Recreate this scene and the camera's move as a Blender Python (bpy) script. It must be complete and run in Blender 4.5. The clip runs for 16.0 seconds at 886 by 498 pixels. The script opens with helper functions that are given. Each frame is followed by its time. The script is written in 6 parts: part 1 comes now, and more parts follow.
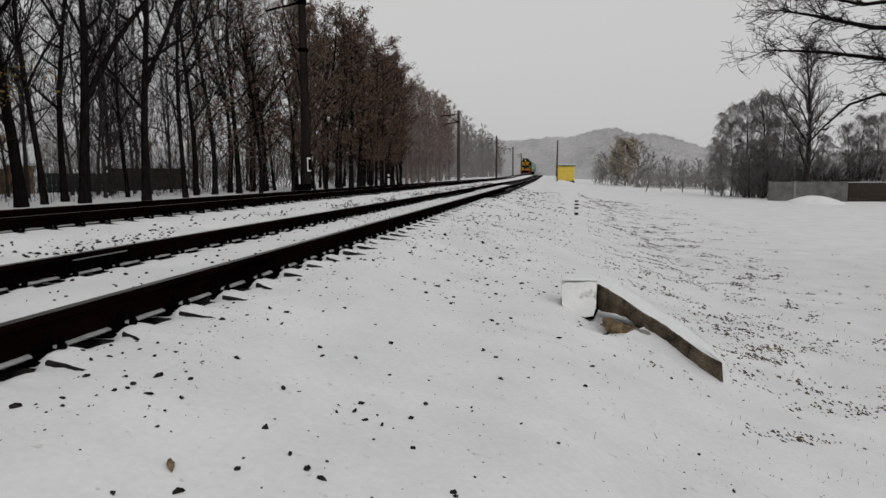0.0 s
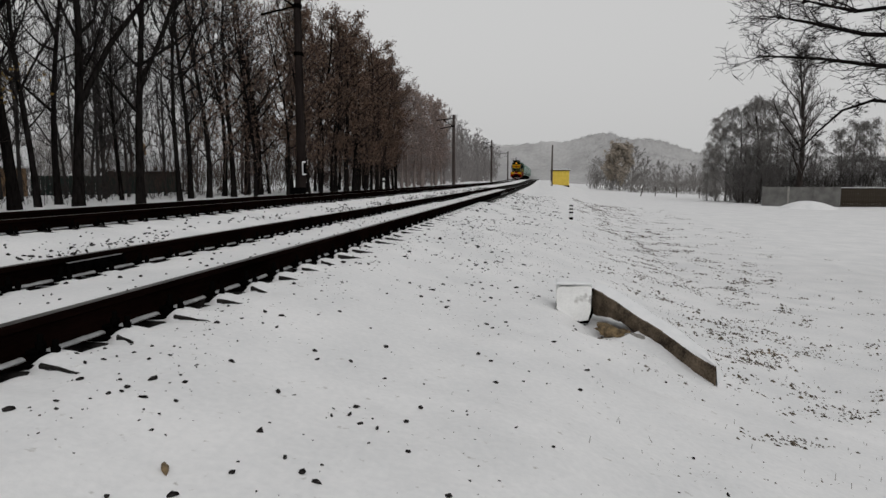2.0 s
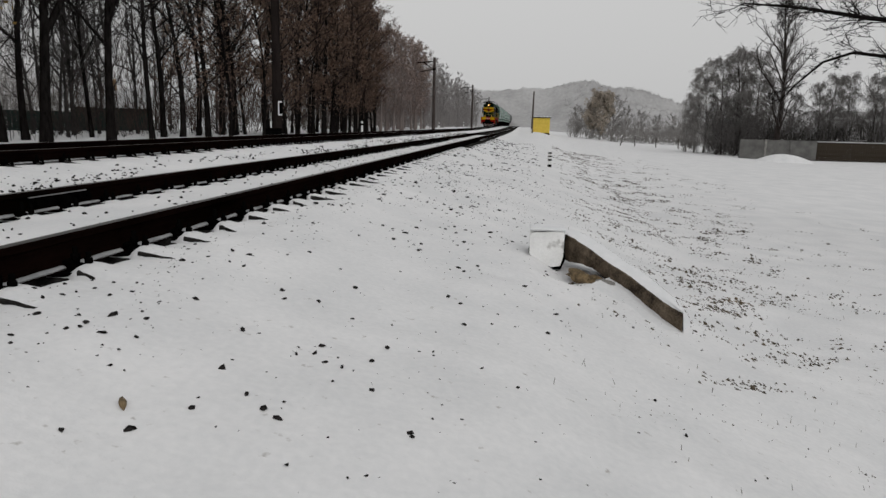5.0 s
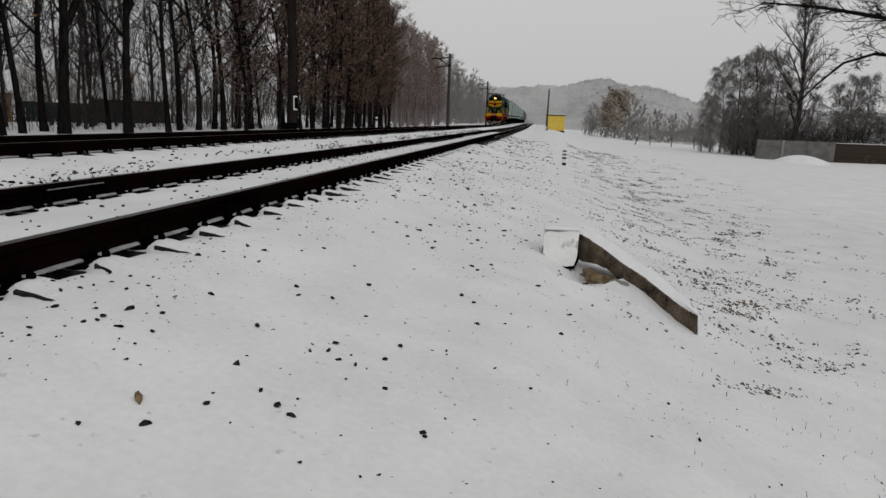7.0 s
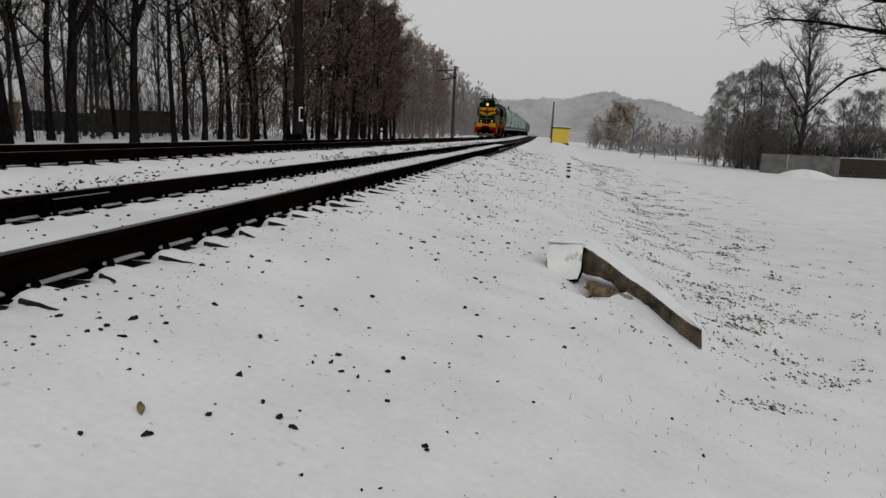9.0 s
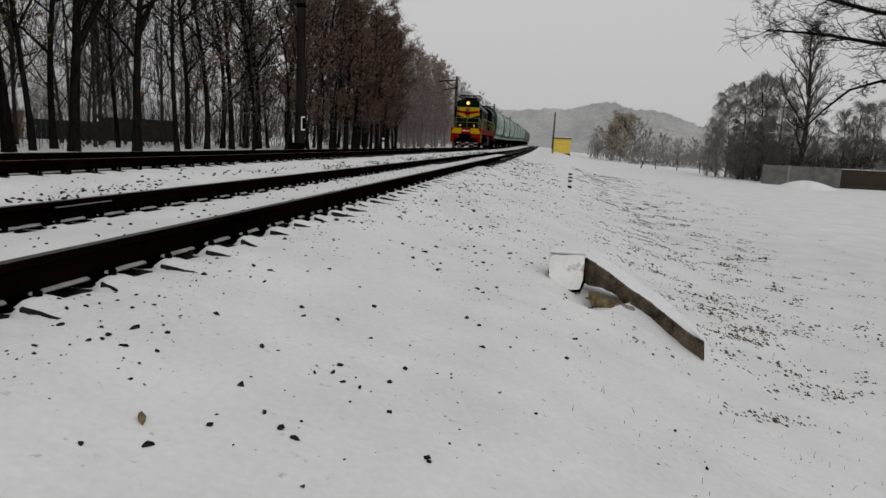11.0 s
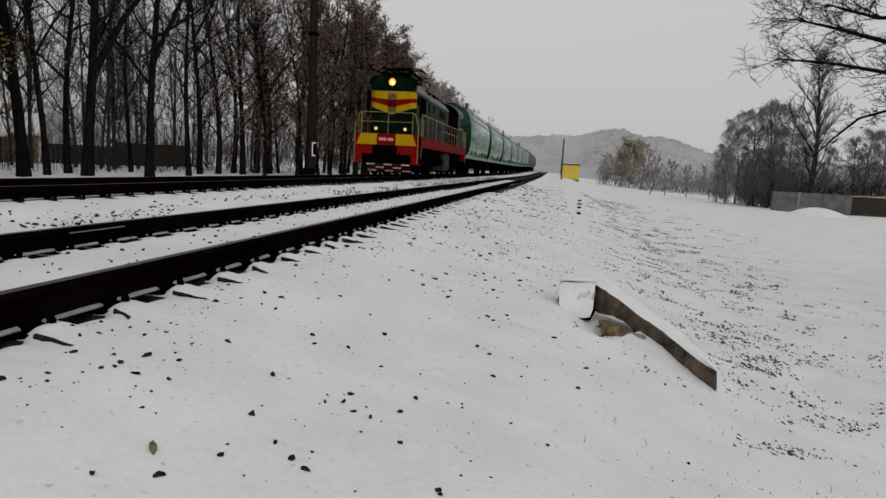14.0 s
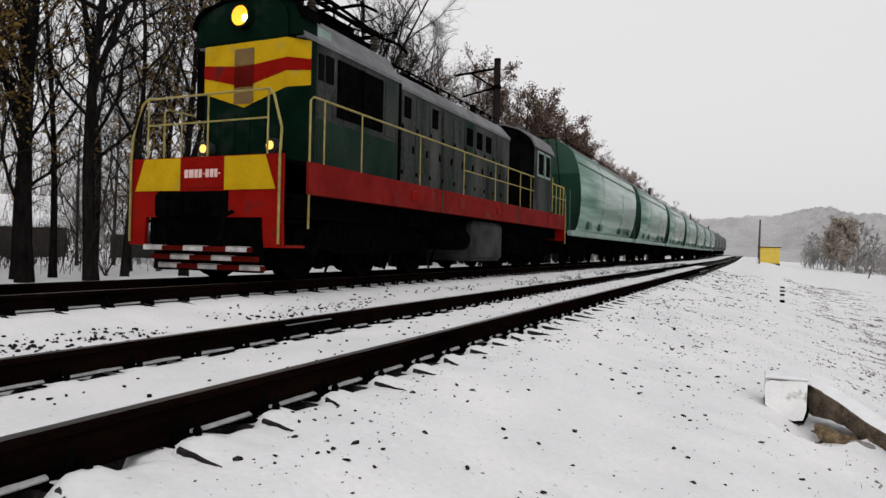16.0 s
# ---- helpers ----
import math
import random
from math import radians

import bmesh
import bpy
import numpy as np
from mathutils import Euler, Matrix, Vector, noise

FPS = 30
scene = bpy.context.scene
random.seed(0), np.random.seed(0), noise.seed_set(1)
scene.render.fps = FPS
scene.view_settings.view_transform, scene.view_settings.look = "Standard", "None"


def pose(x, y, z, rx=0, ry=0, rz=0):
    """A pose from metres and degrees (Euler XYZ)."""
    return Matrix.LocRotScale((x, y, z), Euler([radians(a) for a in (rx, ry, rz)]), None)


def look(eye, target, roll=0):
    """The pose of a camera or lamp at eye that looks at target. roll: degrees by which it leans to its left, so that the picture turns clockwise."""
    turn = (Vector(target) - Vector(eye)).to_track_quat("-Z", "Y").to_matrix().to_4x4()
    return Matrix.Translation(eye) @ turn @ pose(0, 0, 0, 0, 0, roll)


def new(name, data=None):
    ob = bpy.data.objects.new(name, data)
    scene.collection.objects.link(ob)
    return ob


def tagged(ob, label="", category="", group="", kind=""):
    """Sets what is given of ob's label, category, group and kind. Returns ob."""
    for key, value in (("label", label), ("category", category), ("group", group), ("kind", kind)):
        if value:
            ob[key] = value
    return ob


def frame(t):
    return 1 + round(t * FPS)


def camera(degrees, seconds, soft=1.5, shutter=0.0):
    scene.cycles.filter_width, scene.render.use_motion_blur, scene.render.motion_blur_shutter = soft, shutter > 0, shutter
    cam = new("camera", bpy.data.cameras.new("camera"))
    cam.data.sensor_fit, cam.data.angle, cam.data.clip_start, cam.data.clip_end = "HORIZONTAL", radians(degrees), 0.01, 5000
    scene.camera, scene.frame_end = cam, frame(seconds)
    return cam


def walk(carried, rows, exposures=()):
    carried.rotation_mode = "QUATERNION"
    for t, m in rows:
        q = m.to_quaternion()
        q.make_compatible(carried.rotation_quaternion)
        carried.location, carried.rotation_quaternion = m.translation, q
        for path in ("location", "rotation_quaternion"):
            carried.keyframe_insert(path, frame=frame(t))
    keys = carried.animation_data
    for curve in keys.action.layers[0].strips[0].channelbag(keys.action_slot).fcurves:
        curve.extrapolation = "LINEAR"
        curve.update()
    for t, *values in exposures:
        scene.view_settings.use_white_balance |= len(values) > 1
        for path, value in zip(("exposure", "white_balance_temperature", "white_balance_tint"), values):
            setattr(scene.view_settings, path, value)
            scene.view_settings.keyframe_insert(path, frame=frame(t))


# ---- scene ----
cam = camera(66.6, 16.0)

PATH = [
    (0, (2.383, 0.15, 0.646), (2.073, 2.113, 0.428), -0.3),
    (0.5, (2.393, 0.146, 0.643), (2.083, 2.109, 0.42), -0.3),
    (1, (2.385, 0.15, 0.644), (2.08, 2.115, 0.423), -0.1),
    (1.5, (2.384, 0.147, 0.646), (2.082, 2.113, 0.436), -0.2),
    (2, (2.38, 0.146, 0.644), (2.085, 2.113, 0.438), -0.1),
    (2.5, (2.382, 0.147, 0.644), (2.083, 2.113, 0.438), 0.0),
    (3, (2.38, 0.15, 0.644), (2.076, 2.115, 0.435), 0.2),
    (3.5, (2.383, 0.148, 0.644), (2.084, 2.115, 0.438), 0.3),
    (4, (2.396, 0.166, 0.632), (2.185, 2.14, 0.392), -0.3),
    (4.5, (2.41, 0.184, 0.621), (2.168, 2.142, 0.293), 0.1),
    (4.7, (2.419, 0.189, 0.613), (2.2, 2.145, 0.255), 1.1),
    (7, (2.406, 0.196, 0.625), (2.144, 2.143, 0.25), 2.0),
    (7.5, (2.405, 0.197, 0.631), (2.139, 2.147, 0.274), 2.1),
    (8, (2.402, 0.197, 0.63), (2.135, 2.149, 0.286), 2.2),
    (8.5, (2.404, 0.194, 0.633), (2.126, 2.143, 0.283), 2.4),
    (9, (2.406, 0.195, 0.63), (2.131, 2.146, 0.288), 2.4),
    (11.5, (2.397, 0.2, 0.633), (2.115, 2.155, 0.32), 2.7),
    (12, (2.398, 0.192, 0.638), (2.114, 2.146, 0.325), 2.8),
    (12.5, (2.396, 0.196, 0.634), (2.103, 2.15, 0.327), 2.7),
    (13, (2.4, 0.195, 0.636), (2.107, 2.149, 0.321), 2.7),
    (13.5, (2.396, 0.198, 0.637), (2.091, 2.15, 0.328), 2.7),
    (14, (2.384, 0.194, 0.65), (2.074, 2.155, 0.408), 2.8),
    (14.5, (2.352, 0.159, 0.68), (1.861, 2.095, 0.574), 1.7),
    (15, (2.411, 0.087, 0.718), (1.757, 1.977, 0.724), 1.7),
    (15.5, (2.376, 0.089, 0.717), (1.594, 1.93, 0.734), 1.0),
    (16, (2.371, 0.078, 0.701), (1.541, 1.898, 0.7), 1.3),
]

# the camera's white balance and brightness drift a little as it pans to the train
walk(cam, [(t, look(eye, target, roll)) for t, eye, target, roll in PATH],
     [(0, 0.04, 6500, 10), (4.0, 0.06, 6500, 10), (9.0, -0.03, 6500, 10), (13.5, -0.02, 6500, 10), (14.5, 0.10, 6500, 11), (15.0, 0.28, 6490, 12), (16.0, 0.47, 6490, 12.5)])

# ---- world and light: an even, overcast winter sky ----
world = bpy.data.worlds.new("overcast_sky")
scene.world = world
world.use_nodes = True
wn, wl = world.node_tree.nodes, world.node_tree.links
wn.clear()
sky = wn.new("ShaderNodeTexSky")
sky.sky_type, sky.sun_disc = "NISHITA", False
sky.sun_elevation, sky.sun_rotation = radians(32), radians(150)
sky.air_density, sky.dust_density = 2.0, 8.0
grey = wn.new("ShaderNodeHueSaturation")
grey.inputs["Saturation"].default_value = 0.05
bg_sky, bg_cloud, add = wn.new("ShaderNodeBackground"), wn.new("ShaderNodeBackground"), wn.new("ShaderNodeAddShader")
bg_sky.inputs["Strength"].default_value = 0.02
bg_cloud.inputs["Color"].default_value = (0.556, 0.557, 0.556, 1)
bg_cloud.inputs["Strength"].default_value = 0.9
wout = wn.new("ShaderNodeOutputWorld")
wl.new(sky.outputs[0], grey.inputs["Color"])
wl.new(grey.outputs[0], bg_sky.inputs["Color"])
wl.new(bg_sky.outputs[0], add.inputs[0])
wl.new(bg_cloud.outputs[0], add.inputs[1])
wl.new(add.outputs[0], wout.inputs["Surface"])
sun = new("sun", bpy.data.lights.new("sun", "SUN"))
sun.data.energy, sun.data.angle, sun.data.color = 0.22, radians(60), (1.0, 0.97, 0.94)
sun.matrix_world = look((20, -30, 40), (0, 0, 0))


# ---- materials ----
def rgb(c):
    return (c[0], c[1], c[2], 1)


def material(name, a, b, rough=0.8, scale=6.0, fine=60.0, bump=0.3, metal=0.0, depth=0.02, stretch=(1, 1, 1), spec=0.5, per_thing=0.0,
             third=None, third_scale=1.5, third_at=(0.58, 0.7), alpha=1.0):
    """Two colours mixed by a broad and a fine noise, with fine relief; a third colour in blotches where given."""
    m = bpy.data.materials.new(name)
    m.use_nodes = True
    n, l = m.node_tree.nodes, m.node_tree.links
    p = n["Principled BSDF"]
    co, mp = n.new("ShaderNodeTexCoord"), n.new("ShaderNodeMapping")
    mp.inputs["Scale"].default_value = stretch
    l.new(co.outputs["Object"], mp.inputs["Vector"])
    n1, n2 = n.new("ShaderNodeTexNoise"), n.new("ShaderNodeTexNoise")
    n1.inputs["Scale"].default_value, n1.inputs["Detail"].default_value = scale, 5
    n2.inputs["Scale"].default_value, n2.inputs["Detail"].default_value = fine, 3
    mixv = n.new("ShaderNodeMath")
    mixv.operation = "MULTIPLY_ADD"
    l.new(mp.outputs[0], n1.inputs["Vector"])
    l.new(mp.outputs[0], n2.inputs["Vector"])
    l.new(n1.outputs["Fac"], mixv.inputs[0])
    mixv.inputs[1].default_value = 0.65
    half = n.new("ShaderNodeMath")
    half.operation = "MULTIPLY"
    half.inputs[1].default_value = 0.35
    l.new(n2.outputs["Fac"], half.inputs[0])
    l.new(half.outputs[0], mixv.inputs[2])
    ramp = n.new("ShaderNodeValToRGB")
    ramp.color_ramp.elements[0].position, ramp.color_ramp.elements[1].position = 0.36, 0.64
    ramp.color_ramp.elements[0].color, ramp.color_ramp.elements[1].color = rgb(a), rgb(b)
    l.new(mixv.outputs[0], ramp.inputs["Fac"])
    col = ramp.outputs["Color"]
    if third:
        n3, r3, mx = n.new("ShaderNodeTexNoise"), n.new("ShaderNodeValToRGB"), n.new("ShaderNodeMix")
        n3.inputs["Scale"].default_value, n3.inputs["Detail"].default_value = third_scale, 6
        l.new(mp.outputs[0], n3.inputs["Vector"])
        r3.color_ramp.elements[0].position, r3.color_ramp.elements[1].position = third_at
        l.new(n3.outputs["Fac"], r3.inputs["Fac"])
        mx.data_type = "RGBA"
        l.new(r3.outputs["Color"], mx.inputs[0])
        l.new(col, mx.inputs[6])
        mx.inputs[7].default_value = rgb(third)
        col = mx.outputs[2]
    if per_thing:
        oi, hs, mr = n.new("ShaderNodeObjectInfo"), n.new("ShaderNodeHueSaturation"), n.new("ShaderNodeMapRange")
        mr.inputs["To Min"].default_value, mr.inputs["To Max"].default_value = 1 - per_thing, 1 + per_thing
        l.new(oi.outputs["Random"], mr.inputs["Value"])
        l.new(mr.outputs[0], hs.inputs["Value"])
        l.new(col, hs.inputs["Color"])
        col = hs.outputs[0]
    l.new(col, p.inputs["Base Color"])
    p.inputs["Roughness"].default_value, p.inputs["Metallic"].default_value = rough, metal
    p.inputs["Specular IOR Level"].default_value = spec
    if bump:
        bp = n.new("ShaderNodeBump")
        bp.inputs["Strength"].default_value, bp.inputs["Distance"].default_value = bump, depth
        l.new(mixv.outputs[0], bp.inputs["Height"])
        l.new(bp.outputs[0], p.inputs["Normal"])
    return m


def glow(name, colour, strength):
    m = bpy.data.materials.new(name)
    m.use_nodes = True
    p = m.node_tree.nodes["Principled BSDF"]
    p.inputs["Base Color"].default_value = rgb(colour)
    p.inputs["Emission Color"].default_value = rgb(colour)
    p.inputs["Emission Strength"].default_value = strength
    return m


SNOW = material("snow", (0.645, 0.65, 0.658), (0.76, 0.757, 0.76), 0.75, 1.3, 28, 0.45, depth=0.03, spec=0.2, third=(0.40, 0.385, 0.37), third_scale=16, third_at=(0.67, 0.76))
SNOW_CAP = material("snow_cap", (0.68, 0.69, 0.70), (0.76, 0.76, 0.77), 0.8, 9, 70, 0.4, depth=0.01, spec=0.2)
GREY_SNOW = material("grey_slushy_snow", (0.22, 0.225, 0.23), (0.36, 0.36, 0.365), 0.7, 9, 70, 0.4, depth=0.006, spec=0.1)
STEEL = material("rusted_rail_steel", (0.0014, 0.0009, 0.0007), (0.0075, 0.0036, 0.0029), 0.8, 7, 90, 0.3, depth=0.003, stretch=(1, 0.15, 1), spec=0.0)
RAILTOP = material("worn_rail_head", (0.045, 0.043, 0.042), (0.11, 0.105, 0.1), 0.45, 20, 200, 0.05, metal=0.7, stretch=(1, 0.1, 1))
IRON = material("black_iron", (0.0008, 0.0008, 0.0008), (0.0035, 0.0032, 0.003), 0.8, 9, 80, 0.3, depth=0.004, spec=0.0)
CONCRETE = material("grey_concrete", (0.15, 0.145, 0.135), (0.27, 0.26, 0.24), 0.9, 3, 45, 0.4, depth=0.006)
WALLCONC = material("damp_precast_concrete", (0.075, 0.073, 0.070), (0.15, 0.147, 0.14), 0.9, 1.2, 30, 0.4, depth=0.006)
WETCONC = material("wet_sleeper_concrete", (0.012, 0.011, 0.0105), (0.04, 0.038, 0.036), 0.85, 5, 60, 0.4, depth=0.006, per_thing=0.3, spec=0.0)
STONE = material("wet_ballast_stone", (0.005, 0.0045, 0.0045), (0.034, 0.031, 0.030), 0.8, 22, 120, 0.4, depth=0.004, spec=0.0)
DIRT = material("bare_earth_and_dead_grass", (0.018, 0.014, 0.010), (0.115, 0.09, 0.06), 0.95, 14, 90, 0.5)
RUST_STONE = material("ochre_stone", (0.045, 0.03, 0.014), (0.22, 0.155, 0.08), 0.9, 14, 60, 0.6, depth=0.02)
BEAM = material("weathered_brown_concrete", (0.024, 0.018, 0.013), (0.165, 0.128, 0.092), 0.9, 7, 60, 0.5, depth=0.01, third=(0.02, 0.015, 0.012), third_scale=3, spec=0.12)
WHITEWASH = material("whitewashed_concrete", (0.72, 0.72, 0.71), (0.86, 0.86, 0.85), 0.85, 5, 60, 0.4, depth=0.006, third=(0.33, 0.32, 0.30), third_scale=8, third_at=(0.56, 0.70))
MAST = material("weathered_mast_concrete", (0.009, 0.007, 0.0066), (0.026, 0.021, 0.019), 0.9, 4, 60, 0.3, stretch=(1, 1, 0.2), spec=0.0)
BARK = material("wet_dark_bark", (0.004, 0.0036, 0.0035), (0.017, 0.015, 0.014), 0.95, 8, 60, 0.6, depth=0.02, stretch=(1, 1, 0.25), spec=0.0, per_thing=0.3)
TWIG = material("dark_twigs", (0.007, 0.006, 0.006), (0.022, 0.019, 0.018), 0.95, 5, 40, 0.0, spec=0.03, per_thing=0.3)
TWIG_BROWN = material("brown_budding_twigs", (0.030, 0.022, 0.019), (0.075, 0.055, 0.048), 0.95, 5, 40, 0.0, spec=0.03, per_thing=0.3)
# Farther twigs and the ridge carry the haze in a paler base colour.
TWIG_FAR_HAZE = material("frosted_twigs", (0.14, 0.13, 0.128), (0.25, 0.236, 0.23), 0.95, 3, 20, 0.0, spec=0.03, per_thing=0.25)
TWIG_RIDGE_HAZE = material("snow_laden_far_twigs", (0.33, 0.327, 0.327), (0.45, 0.446, 0.446), 0.95, 0.10, 0.8, 0.0, spec=0.1)
LEAF_OAK = material("dry_brown_oak_leaves", (0.085, 0.056, 0.042), (0.17, 0.112, 0.082), 0.9, 1.2, 18, 0.0, spec=0.2)
LEAF_OLIVE = material("withered_ochre_leaves", (0.06, 0.04, 0.011), (0.18, 0.11, 0.026), 0.9, 1.2, 18, 0.0, spec=0.2)
# Tan lightened towards grey for the haze over the far tree.
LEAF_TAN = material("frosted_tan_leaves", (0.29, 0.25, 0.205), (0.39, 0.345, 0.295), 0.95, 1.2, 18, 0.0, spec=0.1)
YELLOW_WALL = material("yellow_painted_hut_boards", (0.62, 0.44, 0.05), (0.75, 0.55, 0.09), 0.75, 3, 40, 0.2)
WOODPOLE = material("tarred_wood", (0.05, 0.042, 0.037), (0.12, 0.10, 0.09), 0.9, 5, 60, 0.4, stretch=(1, 1, 0.15), spec=0.12)
BLACKP = material("black_paint", (0.001, 0.001, 0.001), (0.004, 0.004, 0.004), 0.7, 6, 60, 0.2, spec=0.0)
WHITEP = material("white_paint", (0.66, 0.66, 0.65), (0.80, 0.80, 0.79), 0.6, 6, 60, 0.2)
SOILED_WHITE = material("soiled_white_paint", (0.22, 0.21, 0.20), (0.55, 0.54, 0.53), 0.7, 6, 60, 0.2)
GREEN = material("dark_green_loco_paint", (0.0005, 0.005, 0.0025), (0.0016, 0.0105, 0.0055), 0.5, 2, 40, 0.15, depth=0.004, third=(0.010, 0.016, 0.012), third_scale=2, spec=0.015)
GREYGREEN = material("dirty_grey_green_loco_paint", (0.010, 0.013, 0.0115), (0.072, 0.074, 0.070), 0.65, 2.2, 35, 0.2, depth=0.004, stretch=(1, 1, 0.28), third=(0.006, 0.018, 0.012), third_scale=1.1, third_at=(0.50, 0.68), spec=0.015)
SIDEGREEN = material("faded_dark_green_side", (0.006, 0.018, 0.012), (0.022, 0.036, 0.028), 0.65, 1.6, 35, 0.2, depth=0.004, stretch=(1, 1, 0.4), spec=0.015)
ROOFGREY = material("grey_loco_roof", (0.10, 0.101, 0.106), (0.19, 0.192, 0.20), 0.6, 2, 30, 0.2, depth=0.004, spec=0.015)
TANKGREY = material("sooty_grey_tank", (0.018, 0.018, 0.018), (0.055, 0.054, 0.053), 0.75, 2, 30, 0.2, depth=0.004, spec=0.015)
RED = material("loco_red", (0.15, 0.0035, 0.002), (0.22, 0.007, 0.004), 0.55, 2.5, 40, 0.15, depth=0.003, third=(0.09, 0.012, 0.010), third_scale=2.5, spec=0.015)
DULLRED = material("dusty_red_sill", (0.105, 0.006, 0.005), (0.175, 0.013, 0.01), 0.65, 2.5, 40, 0.15, depth=0.003, third=(0.12, 0.03, 0.026), third_scale=2, spec=0.015)
DARKRED = material("sooty_dark_red", (0.055, 0.003, 0.002), (0.09, 0.006, 0.004), 0.6, 2.5, 40, 0.15, depth=0.003, spec=0.015)
YELLOW = material("loco_yellow", (0.36, 0.215, 0.004), (0.47, 0.295, 0.008), 0.5, 2.5, 40, 0.1, depth=0.003, third=(0.34, 0.24, 0.03), third_scale=3, spec=0.015)
RAILYEL = material("handrail_yellow", (0.17, 0.13, 0.02), (0.30, 0.24, 0.055), 0.55, 9, 60, 0.1)
DARKGLASS = material("dark_window_glass", (0.003, 0.003, 0.003), (0.006, 0.006, 0.006), 0.3, 2, 20, 0.0, spec=0.0)
# Pale green and its level streaks paint the sky's sheen on the sides.
WAGON_SIDE = material("faded_green_hopper_sheet", (0.034, 0.105, 0.075), (0.10, 0.20, 0.155), 0.22, 0.7, 25, 0.05, depth=0.01, stretch=(1, 0.13, 2.2), third=(0.25, 0.37, 0.31), third_scale=0.9, third_at=(0.46, 0.66))
# The ends' deep green is darkened further for the shade between wagons.
WAGON_END = material("deep_green_hopper_end", (0.001, 0.030, 0.015), (0.003, 0.058, 0.03), 0.5, 1.2, 30, 0.1)
WAGON_SILL = material("pale_wagon_sill", (0.12, 0.19, 0.155), (0.24, 0.32, 0.28), 0.7, 2, 30, 0.2)
WAGON_DARK = material("dark_grey_hopper_sheet", (0.035, 0.04, 0.04), (0.07, 0.078, 0.075), 0.6, 1.0, 25, 0.1)
BRICK = material("ochre_rendered_wall", (0.20, 0.12, 0.06), (0.33, 0.21, 0.115), 0.9, 2, 30, 0.3)
FENCEGREEN = material("dull_green_fence_boards", (0.010, 0.022, 0.019), (0.024, 0.042, 0.035), 0.8, 2, 30, 0.3, spec=0.12)
DARKFENCE = material("dark_brown_fence_boards", (0.026, 0.021, 0.016), (0.052, 0.042, 0.031), 0.9, 3, 40, 0.3, spec=0.12)
DOORBROWN = material("brown_stained_panel", (0.085, 0.042, 0.003), (0.14, 0.072, 0.006), 0.6, 3, 40, 0.1)
# Bark lightened for the fog over the middle-distance trees.
BARK_GREY = material("mossy_grey_brown_bark", (0.022, 0.018, 0.017), (0.055, 0.046, 0.042), 0.95, 8, 60, 0.5, depth=0.02, stretch=(1, 1, 0.25), spec=0.03, per_thing=0.3)
PINK = material("pale_stencil_paint", (0.55, 0.36, 0.32), (0.68, 0.48, 0.44), 0.7, 9, 60, 0.1)
TWIG_DIM = material("dim_grey_twigs", (0.018, 0.0165, 0.016), (0.055, 0.050, 0.048), 0.95, 0.3, 4, 0.0, spec=0.03)
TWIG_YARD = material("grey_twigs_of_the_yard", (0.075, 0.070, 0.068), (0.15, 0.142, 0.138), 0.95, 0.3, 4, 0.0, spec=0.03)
# Birch, shrub and orchard twigs lightened to paint in the haze.
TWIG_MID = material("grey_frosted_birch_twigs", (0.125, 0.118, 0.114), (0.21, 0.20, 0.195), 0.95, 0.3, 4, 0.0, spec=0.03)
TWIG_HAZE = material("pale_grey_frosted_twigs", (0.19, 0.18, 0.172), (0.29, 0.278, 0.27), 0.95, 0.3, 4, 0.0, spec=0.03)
# Brown twigs and leaves lightened to paint in the mist along the line.
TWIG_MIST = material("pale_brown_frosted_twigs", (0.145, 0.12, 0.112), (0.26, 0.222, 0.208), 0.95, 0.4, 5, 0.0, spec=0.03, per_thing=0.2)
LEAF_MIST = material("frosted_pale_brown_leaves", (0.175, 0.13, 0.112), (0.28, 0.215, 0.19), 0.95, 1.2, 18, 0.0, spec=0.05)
# Mast concrete again, paled for the fog over the farther masts.
MAST_HAZE = material("frosted_mast_concrete", (0.040, 0.032, 0.030), (0.085, 0.070, 0.066), 0.9, 4, 60, 0.3, stretch=(1, 1, 0.2), spec=0.05)
LAMP = glow("headlamp_lens", (1.0, 0.46, 0.035), 0.38)
LAMP_CORE = glow("headlamp_filament", (1.0, 0.76, 0.30), 9.0)
LAMP_SMALL = glow("marker_lamp_lens", (1.0, 0.60, 0.12), 0.9)


